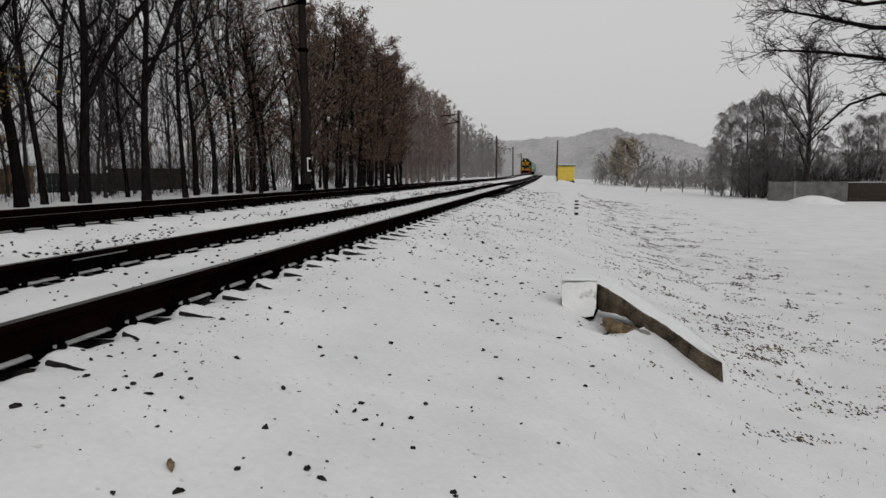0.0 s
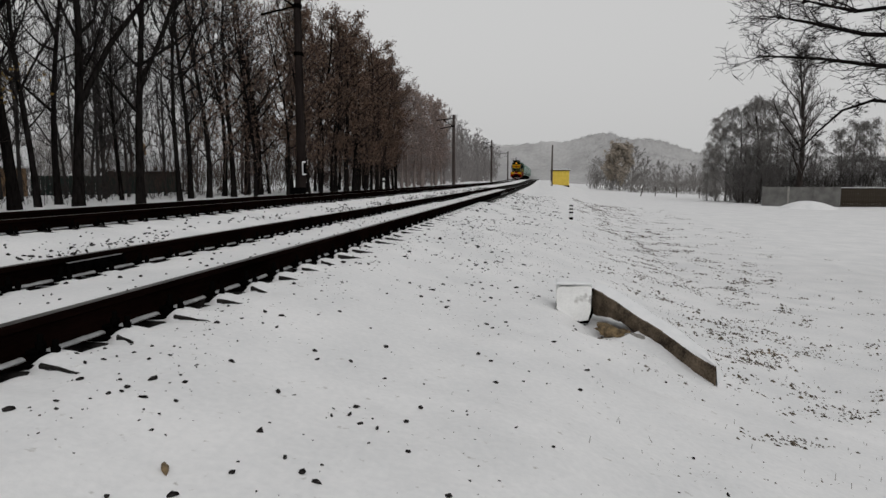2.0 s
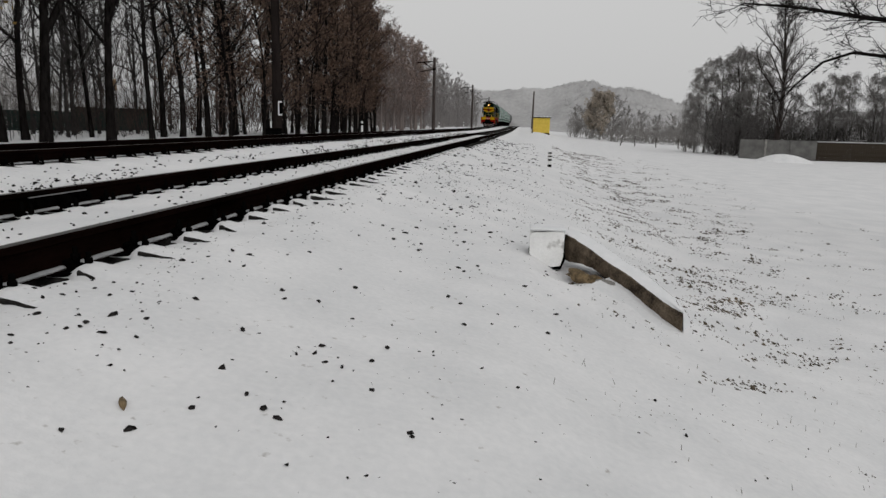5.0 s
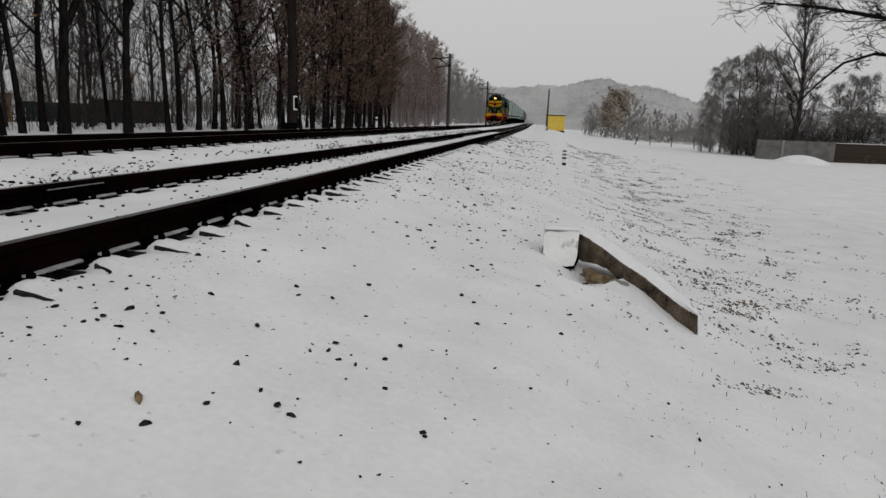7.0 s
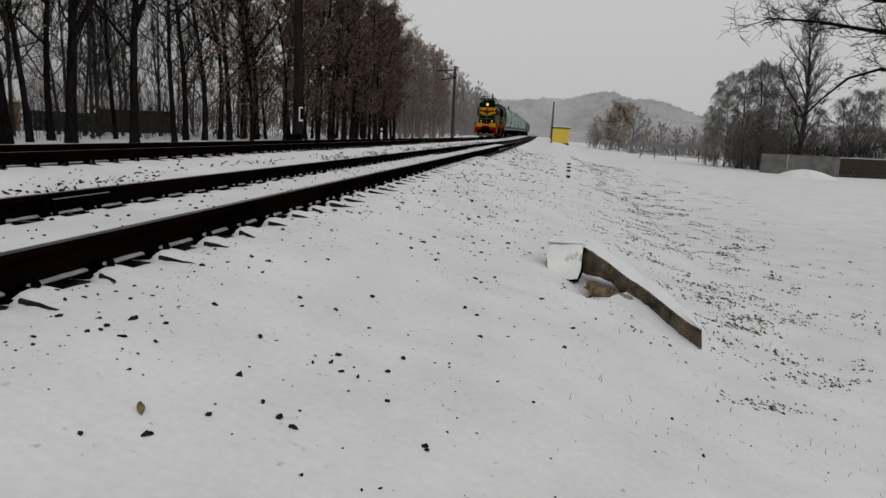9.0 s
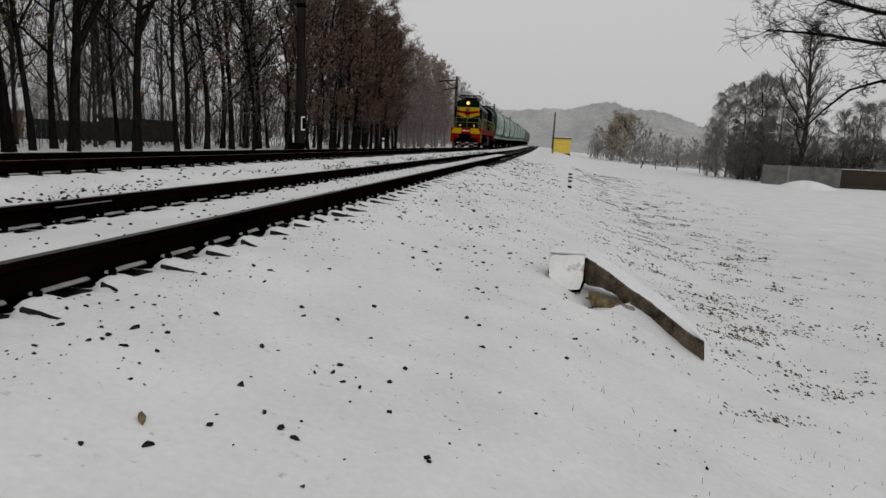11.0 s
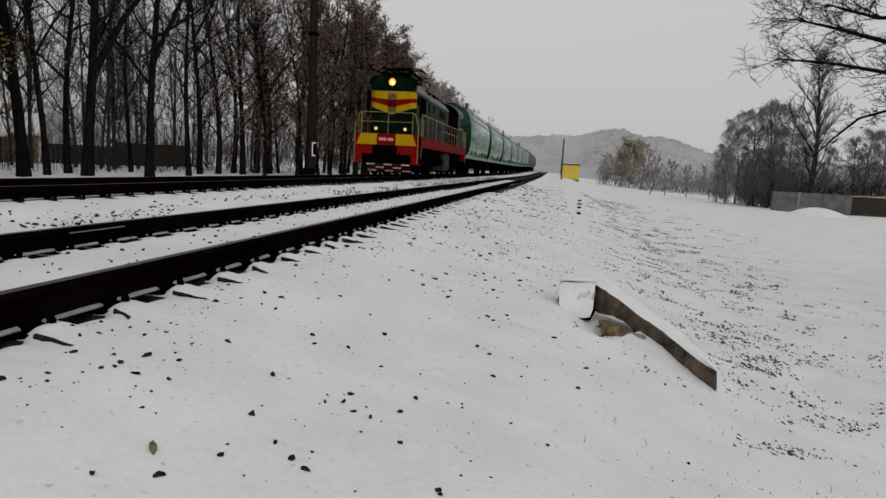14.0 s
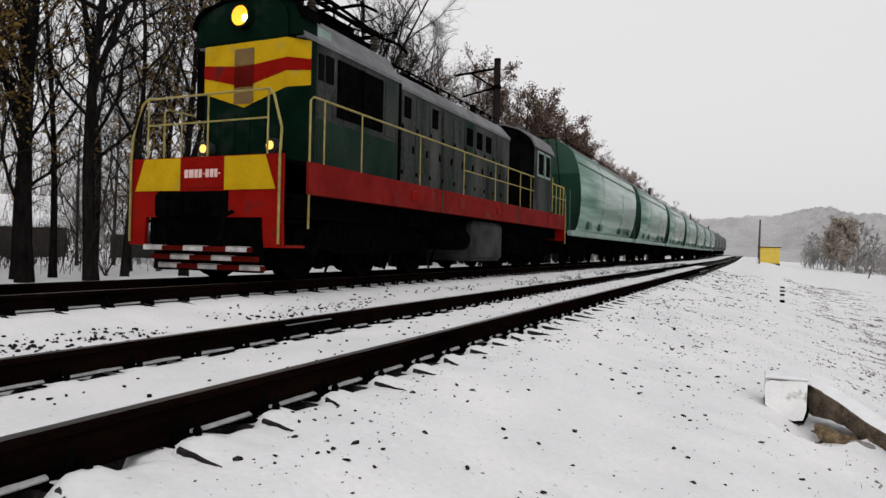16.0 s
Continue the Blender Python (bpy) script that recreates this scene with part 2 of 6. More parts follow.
# ---- mesh helpers ----
class Shape:
    """Collects faces of one mesh."""

    def __init__(self):
        self.v, self.f = [], []

    def add(self, verts, faces):
        k = len(self.v)
        self.v.extend(verts)
        self.f.extend([tuple(i + k for i in q) for q in faces])
        return self

    def box(self, x0, x1, y0, y1, z0, z1, bevel=0.0):
        if bevel <= 0:
            vs = [(x, y, z) for z in (z0, z1) for y in (y0, y1) for x in (x0, x1)]
            return self.add(vs, [(0, 2, 3, 1), (4, 5, 7, 6), (0, 1, 5, 4), (2, 6, 7, 3), (0, 4, 6, 2), (1, 3, 7, 5)])
        bm = bmesh.new()
        bmesh.ops.create_cube(bm, size=1)
        for v in bm.verts:
            v.co = ((x0 + x1) / 2 + v.co.x * (x1 - x0), (y0 + y1) / 2 + v.co.y * (y1 - y0), (z0 + z1) / 2 + v.co.z * (z1 - z0))
        bmesh.ops.bevel(bm, geom=bm.edges[:], offset=bevel, segments=1, affect="EDGES")
        bm.verts.index_update()
        self.add([tuple(v.co) for v in bm.verts], [tuple(v.index for v in q.verts) for q in bm.faces])
        bm.free()
        return self

    def prism(self, outline, axis, a, b):
        """Extrudes a 2D outline from a to b along an axis: 'x' takes (y, z), 'y' takes (x, z), 'z' takes (x, y)."""
        put = {"x": lambda p, s: (s, p[0], p[1]), "y": lambda p, s: (p[0], s, p[1]), "z": lambda p, s: (p[0], p[1], s)}[axis]
        n = len(outline)
        vs = [put(p, a) for p in outline] + [put(p, b) for p in outline]
        fs = [tuple(range(n)), tuple(range(2 * n - 1, n - 1, -1))] + [(i, n + i, n + (i + 1) % n, (i + 1) % n) for i in range(n)]
        return self.add(vs, fs)

    def tube(self, pts, radii, n=8, cap=True):
        """A round bar along a line of points."""
        pts = [Vector(p) for p in pts]
        if not isinstance(radii, (list, tuple)):
            radii = [radii] * len(pts)
        k, vs, fs = len(pts), [], []
        for i, p in enumerate(pts):
            d = (pts[min(i + 1, k - 1)] - pts[max(i - 1, 0)]).normalized()
            u = d.cross(Vector((0, 0, 1)) if abs(d.z) < 0.92 else Vector((1, 0, 0))).normalized()
            w = d.cross(u)
            for j in range(n):
                a = 2 * math.pi * j / n
                vs.append(tuple(p + (u * math.cos(a) + w * math.sin(a)) * radii[i]))
        for i in range(k - 1):
            for j in range(n):
                a, b = i * n + j, i * n + (j + 1) % n
                fs.append((a, b, b + n, a + n))
        if cap:
            fs += [tuple(range(n - 1, -1, -1)), tuple(range((k - 1) * n, k * n))]
        return self.add(vs, fs)

    def lump(self, c, r, squash=0.7, seed=0):
        """An uneven stone."""
        g = random.Random(seed)
        t = (1 + 5 ** 0.5) / 2
        base = [(-1, t, 0), (1, t, 0), (-1, -t, 0), (1, -t, 0), (0, -1, t), (0, 1, t), (0, -1, -t), (0, 1, -t), (t, 0, -1), (t, 0, 1), (-t, 0, -1), (-t, 0, 1)]
        fs = [(0, 11, 5), (0, 5, 1), (0, 1, 7), (0, 7, 10), (0, 10, 11), (1, 5, 9), (5, 11, 4), (11, 10, 2), (10, 7, 6), (7, 1, 8),
              (3, 9, 4), (3, 4, 2), (3, 2, 6), (3, 6, 8), (3, 8, 9), (4, 9, 5), (2, 4, 11), (6, 2, 10), (8, 6, 7), (9, 8, 1)]
        a, sx = g.uniform(0, 6.28), g.uniform(0.6, 1.7)
        vs = []
        for b in base:
            v = Vector(b).normalized() * r * g.uniform(0.5, 1.35)
            x, y = v.x * sx, v.y / sx
            vs.append((c[0] + x * math.cos(a) - y * math.sin(a), c[1] + x * math.sin(a) + y * math.cos(a), c[2] + v.z * squash))
        return self.add(vs, fs)

    def fleck(self, c, r, g):
        """A ragged flat shard: a clod, a leaf or a chip."""
        a, sx, n = g.uniform(0, 6.28), g.uniform(0.45, 1.0), g.choice((4, 5, 5, 6))
        vs = [(c[0] + g.uniform(-0.3, 0.3) * r, c[1] + g.uniform(-0.3, 0.3) * r, c[2] + r * g.uniform(0.25, 0.7))]
        for i in range(n):
            t, q = 6.283 * i / n + g.uniform(-0.4, 0.4), r * g.uniform(0.5, 1.4)
            x, y = q * math.cos(t), q * sx * math.sin(t)
            vs.append((c[0] + x * math.cos(a) - y * math.sin(a), c[1] + x * math.sin(a) + y * math.cos(a), c[2] - 0.006))
        return self.add(vs, [(0, 1 + i, 1 + (i + 1) % n) for i in range(n)])

    def mesh(self, name, mats, smooth=False):
        me = bpy.data.meshes.new(name)
        me.from_pydata(self.v, [], self.f)
        for m in mats if isinstance(mats, (list, tuple)) else [mats]:
            me.materials.append(m)
        if smooth:
            me.polygons.foreach_set("use_smooth", [True] * len(me.polygons))
        me.update()
        return me


def part(name, shape, mat, parent=None, label="", at=None, smooth=False):
    """Links a shape as one mesh object, under a thing where one is given."""
    data = shape if isinstance(shape, bpy.types.Mesh) else shape.mesh(name, mat, smooth)
    ob = new(name, data)
    ob.parent = parent
    if at is not None:
        ob.matrix_basis = at
    if label:
        ob["label"] = label
    return ob


def thing(name, label, category, group="", kind="", at=None):
    ob = tagged(new(name), label, category, group, kind)
    ob.empty_display_size = 0.2
    if at is not None:
        ob.matrix_basis = at
    return ob


# ---- the lie of the land ----
NEAR_X, FAR_X, FAR_Z = -0.795, -4.9, 0.16   # centre lines of the two tracks, height of the far one
TIE0, TIE = 2.87, 0.543


def smooth01(a):
    a = min(max(a, 0.0), 1.0)
    return a * a * (3 - 2 * a)


def grade(y):
    """The line rises slightly in the distance."""
    return 0.5 * smooth01((y - 85) / 110)


PROFILE = [(-400, -0.5), (-40, -0.7), (-14, -0.62), (-10, -0.46), (-7.4, -0.12), (-6.5, -0.030), (-3.5, -0.026), (-2.9, -0.12), (-2.3, -0.20),
           (0.75, -0.215), (1.1, -0.31), (1.6, -0.41), (2.1, -0.49), (2.5, -0.58), (2.8, -0.69), (3.1, -0.77), (3.4, -0.86), (3.75, -0.97), (5.0, -1.30), (8.0, -1.55), (14, -1.85), (25, -2.15), (400, -2.2)]


def land(x, y):
    x = min(max(x, -399.0), 399.0)
    if x > 1.2:
        w = min(max((y - 10) * 0.032, 0), 3.6)
        x = max(1.2, x - w * smooth01((x - 1.2) / 2.2))
    for (a, za), (b, zb) in zip(PROFILE, PROFILE[1:]):
        if x <= b:
            s = (x - a) / (b - a)
            break
    return za + (zb - za) * s + grade(y)


def ground_z(x, y):
    z = land(x, y)
    off = smooth01((x - 0.8) / 0.8) if x > 0 else smooth01((-6.6 - x) / 0.8)
    z += (0.012 + 0.035 * off) * noise.noise((x * 0.9, y * 0.9, 0)) + (0.006 + 0.010 * off) * noise.noise((x * 4, y * 4, 3.1))
    if x > 3:
        z += 0.03 * min(1, (x - 3) / 2) * noise.noise((x * 2.2, y * 2.2, 8))
    if 2.2 < x < 3.3 and 5.9 < y < 7:                    # the wind-scoured hollow before the headwall
        z -= 0.12 * math.exp(-((x - 2.80) / 0.20) ** 2 - ((y - 6.30) / 0.30) ** 2)
    if -2.6 < x < 0.95 and y < 24:                       # snow hollows at the sleepers and under the rails
        ph = (y - TIE0) / TIE
        ph -= math.floor(ph + 0.5)                       # -0.5 .. 0.5, 0 on a sleeper
        z += 0.026 * smooth01((x + 2.5) / 0.2) * smooth01((0.72 - x) / 0.15)
        for rx in (0.0, -1.59):
            k = math.exp(-(abs(x - rx - 0.01) / 0.130) ** 6)
            z -= (0.004 + 0.100 * smooth01((abs(ph) - 0.13) / 0.07)) * k
        for rx in (0.0, -1.59):
            z += 0.016 * smooth01((0.17 - abs(ph)) / 0.06) * math.exp(-((abs(x - rx) - 0.17) / 0.07) ** 2)
        if x > 0.12 or x < -1.7:
            z += 0.026 * smooth01((ph + 0.24 + 0.16 * max(x - 0.2, 0)) / 0.05) * smooth01((0.30 - ph) / 0.2) * smooth01((0.66 - x) / 0.42) * smooth01((x + 2.2) / 0.2)
            z -= 0.016 * math.exp(-((ph + 0.30) / 0.06) ** 2) * smooth01((0.55 - x) / 0.3) * smooth01((x + 2.2) / 0.3)
    return z


def build_ground():
    def steps(start, rows):
        out = [start]
        for stop, d in rows:
            while out[-1] < stop - d * 0.5:
                out.append(out[-1] + d)
        return out
    xs = steps(-420, [(-60, 40), (-20, 5), (-8, 1.0), (-2.7, 0.16), (1.0, 0.045), (5.5, 0.08), (12, 0.4), (30, 1.5), (70, 8), (420, 50)])
    ys = steps(-60, [(-4, 8), (1.0, 0.5), (9.0, 0.045), (14, 0.07), (24, 0.12), (40, 0.5), (120, 3), (240, 6), (500, 40), (1500, 200)])
    v = [(x, y, ground_z(x, y)) for y in ys for x in xs]
    n = len(xs)
    f = [(j * n + i, j * n + i + 1, (j + 1) * n + i + 1, (j + 1) * n + i) for j in range(len(ys) - 1) for i in range(n - 1)]
    ob = part("ground", Shape().add(v, f), SNOW, smooth=True)
    tagged(ob, "snow-covered embankment and open field beside the railway", "ground", kind="structure")


build_ground()


# ---- the tracks ----
RAIL_OUT = [(-0.075, -0.18), (0.075, -0.18), (0.075, -0.168), (0.025, -0.150), (0.010, -0.135), (0.009, -0.055), (0.020, -0.045), (0.0375, -0.038),
            (0.0375, -0.008), (0.030, 0.0), (-0.030, 0.0), (-0.0375, -0.008), (-0.0375, -0.038), (-0.020, -0.045), (-0.009, -0.055), (-0.010, -0.135), (-0.025, -0.150), (-0.075, -0.168)]


def rail_shape():
    s, n = Shape(), len(RAIL_OUT)
    ys = [-20, 0, 20, 40, 60, 75] + list(range(85, 200, 6)) + [260, 420]
    vs = [(x, y, z + grade(y)) for y in ys for x, z in RAIL_OUT]
    fs = [(j * n + i, j * n + (i + 1) % n, (j + 1) * n + (i + 1) % n, (j + 1) * n + i) for j in range(len(ys) - 1) for i in range(n)]
    s.add(vs, fs + [tuple(range(n)), tuple(range(len(vs) - 1, len(vs) - n - 1, -1))])
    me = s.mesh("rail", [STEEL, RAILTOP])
    me.polygons.foreach_set("material_index", [1 if (k % n) in (9,) and k < (len(ys) - 1) * n else 0 for k in range(len(me.polygons))])
    return me


def foot_snow():
    """Snow lying on the rail's foot and head edge between the fastenings, ragged."""
    s = Shape()
    g = random.Random(4)
    for k in range(-6, 70):
        y0, y1 = TIE0 + k * TIE + 0.042 + g.uniform(-0.005, 0.02), TIE0 + (k + 1) * TIE - 0.045 + g.uniform(-0.03, 0.01)
        for sx in (1, -1):
            if g.random() < 0.06:
                continue
            m = [y0 + (y1 - y0) * i / 6 for i in range(7)]
            vs, fs = [], []
            for y in m:
                h = g.uniform(0.002, 0.009)
                vs += [(sx * 0.044, y, -0.157 + h * 0.2), (sx * 0.055, y, -0.1575 + h), (sx * 0.072, y, -0.164 + h * 0.6), (sx * 0.0755, y, -0.171)]
            for i in range(6):
                for j in range(3):
                    q = (i * 4 + j, i * 4 + j + 1, i * 4 + j + 5, i * 4 + j + 4)
                    fs.append(q if sx > 0 else q[::-1])
            s.add(vs, fs)
    return s.mesh("snow_cover", GREY_SNOW, True)


def sleeper_mesh(seed):
    """A concrete sleeper; its lee edge pokes out of the snow as a thin ragged ridge."""
    s, g = Shape(), random.Random(seed)
    o = [(-0.14, -0.40), (0.14, -0.40), (0.125, -0.225), (0.105, -0.210), (-0.105, -0.210), (-0.125, -0.225)]
    s.add([(x, y, z) for x in (-1.33, -1.29, 1.29, 1.33) for y, z in [(a * (0.93 if abs(x) > 1.3 else 1), b) for a, b in o]],
          [(5, 4, 3, 2, 1, 0), (18, 19, 20, 21, 22, 23)] + [(j * 6 + i, j * 6 + (i + 1) % 6, j * 6 + 6 + (i + 1) % 6, j * 6 + 6 + i) for j in range(3) for i in range(6)])
    for x0, x1 in ((0.99, 0.99 + g.uniform(0.12, 0.34)), (-1.0, -1.0 - g.uniform(0.08, 0.2))):
        n, vs, fs = 7, [], []
        for i in range(n):
            q = i / (n - 1)
            x, w = x0 + (x1 - x0) * q, 0.65 * (1 - q) ** 0.7 * g.uniform(0.6, 1.2) + 0.05
            top = -0.156 - 0.040 * q + g.uniform(-0.004, 0.003)
            y = -0.115 - 0.05 * q + g.uniform(-0.007, 0.007)
            vs += [(x, y - 0.019 * w - 0.005, -0.26), (x, y - 0.016 * w - 0.004, top - 0.006), (x, y + 0.004 * w, top), (x, y + 0.012, -0.245)]
        for i in range(n - 1):
            for k in range(3):
                fs.append((i * 4 + k, i * 4 + k + 1, i * 4 + k + 5, i * 4 + k + 4))
        fs += [(0, 1, 2, 3)]
        s.add(vs, fs)
    return s.mesh("sleeper", WETCONC)


def bare_ballast():
    """Bare ballast under the rail between two sleepers; the dark sheet also gives the gap's shade."""
    s, g = Shape(), random.Random(2)
    for k in range(-4, 60):
        y0, y1 = TIE0 + k * TIE + 0.095 + g.uniform(-0.01, 0.02), TIE0 + (k + 1) * TIE - 0.09 - g.uniform(-0.01, 0.06)
        n = 9
        row = []
        for i in range(n):
            q = i / (n - 1)
            e = 0.5 + 0.5 * math.sin(math.pi * q)
            row.append((y0 + (y1 - y0) * q, -0.09 - 0.02 * e, 0.082 + (0.032 * e + g.uniform(-0.010, 0.010)) * (0.6 + 0.5 * q)))
        vs = []
        for y, a, b in row:
            for x in (a, -0.03, 0.04, b):
                vs.append((x, y, max(ground_z(x, y), ground_z(x, y + 0.03), ground_z(x, y - 0.03)) + 0.007 + g.uniform(0, 0.006)))
        s.add(vs, [(i * 4 + j, i * 4 + j + 1, i * 4 + j + 5, i * 4 + j + 4) for i in range(n - 1) for j in range(3)])
    return s.mesh("bare_ballast", STONE)


def fastening_mesh():
    """Base plate with two clips and bolts, both sides of the rail's foot."""
    s = Shape()
    s.box(-0.14, 0.14, -0.08, 0.08, -0.225, -0.1805, 0.004)
    for sx in (-1, 1):
        s.box(sx * 0.10 - 0.022, sx * 0.10 + 0.022, -0.045, 0.045, -0.181, -0.150, 0.005)
        s.box(sx * 0.078 - 0.03, sx * 0.078 + 0.03, -0.035, 0.035, -0.152, -0.128, 0.005)
        s.tube([(sx * 0.105, 0, -0.15), (sx * 0.105, 0, -0.060)], 0.014, 6)
        s.tube([(sx * 0.105, 0, -0.128), (sx * 0.105, 0, -0.095)], 0.024, 6)
        s.tube([(sx * 0.160, 0.02, -0.22), (sx * 0.165, 0.02, -0.088)], 0.014, 6)
        s.tube([(sx * 0.162, 0.02, -0.20), (sx * 0.162, 0.02, -0.166)], 0.027, 8)
        s.tube([(sx * 0.163, 0.02, -0.158), (sx * 0.164, 0.02, -0.120)], 0.021, 6)
    return s.mesh("fastening", IRON)


def build_track(cx, cz, phase, label):
    t = thing("railway_track", label, "railway track", "railway tracks", "structure", pose(cx, 0, cz))
    for rx in (0.795, -0.795):
        r = part("rail", RAIL_ME, None, t, at=pose(rx, 0, 0))
        if cz == 0:
            tagged(part("bare_ballast", BALLAST_ME, None, r, "bare ballast under the rail, its dark sheet also giving the gap's shade"), kind="stuff")
        part("snow_cover", FOOT_ME, None, r, "thin snow on the rail's foot", at=pose(0, phase, 0))
    far = Shape()
    for k in range(-16, 360):
        y = TIE0 + phase + k * TIE
        if k < 100:
            s = part("sleeper", SLEEPER_ME[(k * 7 + k // 3) % 4], None, t, at=pose(0, y, grade(y)))
            for rx in (0.795, -0.795) if k < 60 else ():
                part("fastening", FAST_ME, None, s, "black iron rail fastening with bolts", at=pose(rx, 0, 0))
        else:
            g = grade(y)
            far.box(-1.35, 1.35, y - 0.13, y + 0.13, g - 0.35, g - 0.197)
            for rx in (-0.795, 0.795):
                far.box(rx - 0.18, rx + 0.18, y - 0.07, y + 0.07, g - 0.197, g - 0.12)
    tagged(part("sleeper", far, WETCONC, t, "far sleepers with their fastenings"), kind="stuff")
    return t


BALLAST_ME = bare_ballast()
RAIL_ME, FOOT_ME, SLEEPER_ME, FAST_ME = rail_shape(), foot_snow(), [sleeper_mesh(k) for k in range(4)], fastening_mesh()
near_track = build_track(NEAR_X, 0.0, 0.0, "rusty dark rails on snow-covered concrete sleepers, empty line")
far_track = build_track(FAR_X, FAR_Z, 0.21, "rusty dark rails on snowy concrete sleepers that carry the train")


def fishplate():
    s = Shape()
    s.prism([(0.010, -0.130), (0.030, -0.140), (0.034, -0.110), (0.024, -0.095), (0.024, -0.075), (0.032, -0.052), (0.011, -0.056)], "y", -0.40, 0.40)
    for k in range(6):
        y = -0.33 + k * 0.132
        s.tube([(0.02, y, -0.093), (0.055, y, -0.093)], 0.019, 6)
    return s


plate = part("fishplate", fishplate(), IRON, sorted((c for c in near_track.children if c.name.startswith("rail")), key=lambda c: c.location.x)[0], "bolted joint bar", at=pose(0, 5.62, 0))
part("snow_cover", Shape().box(0.014, 0.034, -0.40, 0.33, -0.0535, -0.046), GREY_SNOW, plate, "line of snow on the joint bar")


# ---- things on the near slope ----
def build_culvert_end():
    c = thing("culvert_headwall", "broken concrete culvert headwall with whitewashed end, half buried in snow", "headwall", at=pose(2.667, 6.60, -0.52))
    s = Shape()
    s.prism([(-0.160, 0.105), (-0.150, 0.138), (-0.115, 0.155), (-0.05, 0.150), (0.10, 0.165), (0.150, 0.160), (0.163, 0.15), (0.158, -0.07), (0.135, -0.155), (0.06, -0.17), (-0.01, -0.155), (-0.158, -0.055)], "y", -0.09, 0.22)
    part("end_block", s, WHITEWASH, c, "whitewashed block end with chipped edges")
    # Near-black rim stands in for the shade under and beside the block.
    k = Shape()
    k.prism([(0.160, 0.14), (0.168, 0.14), (0.172, -0.03), (0.180, -0.06), (0.175, -0.11), (0.14, -0.19), (0.03, -0.19), (-0.03, -0.160), (0.06, -0.176), (0.14, -0.160), (0.162, -0.07)], "y", -0.083, 0.2)
    k.prism([(-0.150, 0.10), (0.150, 0.130), (0.168, 0.12), (0.168, -0.07), (0.145, -0.165), (0.06, -0.18), (-0.015, -0.165), (-0.162, -0.06)], "y", -0.075, 0.2)
    part("broken_edge", k, IRON, c, "dark rim put in for the shade at the block's edge")
    # the coping runs down the slope, a little bowed
    line = [((0.172, 0.06, 0.125), 0.25), ((0.37, -0.18, 0.040), 0.165), ((0.53, -0.39, -0.05), 0.115), ((0.706, -0.60, -0.130), 0.115), ((0.919, -0.92, -0.250), 0.13), ((1.037, -1.10, -0.297), 0.15)]
    rows, g = [], random.Random(8)
    for i in range(len(line) * 5 - 4):
        m = min(i // 5, len(line) - 2)
        f = i / 5 - m
        row = [list(line[k][0]) + [line[k][1], (1, 1, 1, 1, 0.8, 0.08)[k], (0, 0, 0.03, 0.12, 0.12, 0.12)[k], (0.02, 0.02, 0.3, 0.3, 0.3, 0.3)[k]] for k in (m, m + 1)]
        rows.append([a + (b - a) * f for a, b in zip(*row)])
    vs, fs, n = [], [], 5
    for x, y, z, h, w, low, back in rows:
        c1, c2, c3 = [g.uniform(-0.009, 0.009) for k in range(3)]
        vs += [(x + c2, y + 0.008 + c2, z + c1 * 0.6), (x + 0.16 * w, y + 0.14 * w, z + 0.01), (x + 0.16 * w, y + 0.14 * w, z - h - back), (x + 0.012 + c3, y + 0.01 + c3, z - h - low + c2),
               (x - 0.004 + c3, y - 0.004 + c1, z - h * 0.45)]
    fs = [(i * n + j, i * n + (j + 1) % n, i * n + n + (j + 1) % n, i * n + n + j) for i in range(len(rows) - 1) for j in range(n)]
    fs += [tuple(range(n)), tuple(range(len(vs) - 1, len(vs) - n - 1, -1))]
    part("coping", Shape().add(vs, fs), BEAM, c, "brown weathered concrete coping running down the slope")
    vs, fs = [], []
    for (x, y, z), h in line:
        w = 0.08 if z < -0.28 else (0.8 if z < -0.2 else 1)
        px, py = x + 0.42 * w, y + 0.36 * w
        vs += [(x + 0.012, y + 0.012, z + 0.002), (x + 0.05 * w, y + 0.045 * w, z + 0.020), (x + 0.13 * w, y + 0.115 * w, z + 0.024), (x + 0.20 * w, y + 0.17 * w, z - 0.01),
               (px, py, ground_z(2.667 + px, 6.60 + py) + 0.52 - 0.02)]
    fs = [(i * 5 + j, i * 5 + j + 5, i * 5 + j + 6, i * 5 + j + 1) for i in range(len(line) - 1) for j in range(4)]
    part("snow_cover", Shape().add(vs, fs), SNOW_CAP, c, "snow on the coping", smooth=True)
    # snow banked against the lower edge
    vs, fs, n = [], [], 13
    for i in range(n):
        q = 2.1 + i / (n - 1) * (len(line) - 3.1)
        m = int(min(q, len(line) - 2))
        (a, ha), (b, hb), f = line[m], line[m + 1], q - m
        x, y, z = [a[t] + (b[t] - a[t]) * f for t in range(3)]
        h = ha + (hb - ha) * f
        for off, up in ((0.03, 0.004), (-0.03, -0.008), (-0.12, -0.02), (-0.26, None)):
            px, py = x + off, y + off * 0.85
            gz = ground_z(2.667 + px, 6.60 + py) + 0.52
            vs.append((px, py, gz - 0.02 if up is None else max(z - h + up, gz + 0.004)))
    fs = [(i * 4 + j, i * 4 + j + 1, i * 4 + j + 5, i * 4 + j + 4) for i in range(n - 1) for j in range(3)]
    part("snow_bank", Shape().add(vs, fs), SNOW, c, "snow banked under the coping", smooth=True)
    part("snow_cover", Shape().box(-0.165, 0.175, -0.06, 0.24, 0.165, 0.195, 0.012), SNOW_CAP, c, "snow cap on the block")


build_culvert_end()


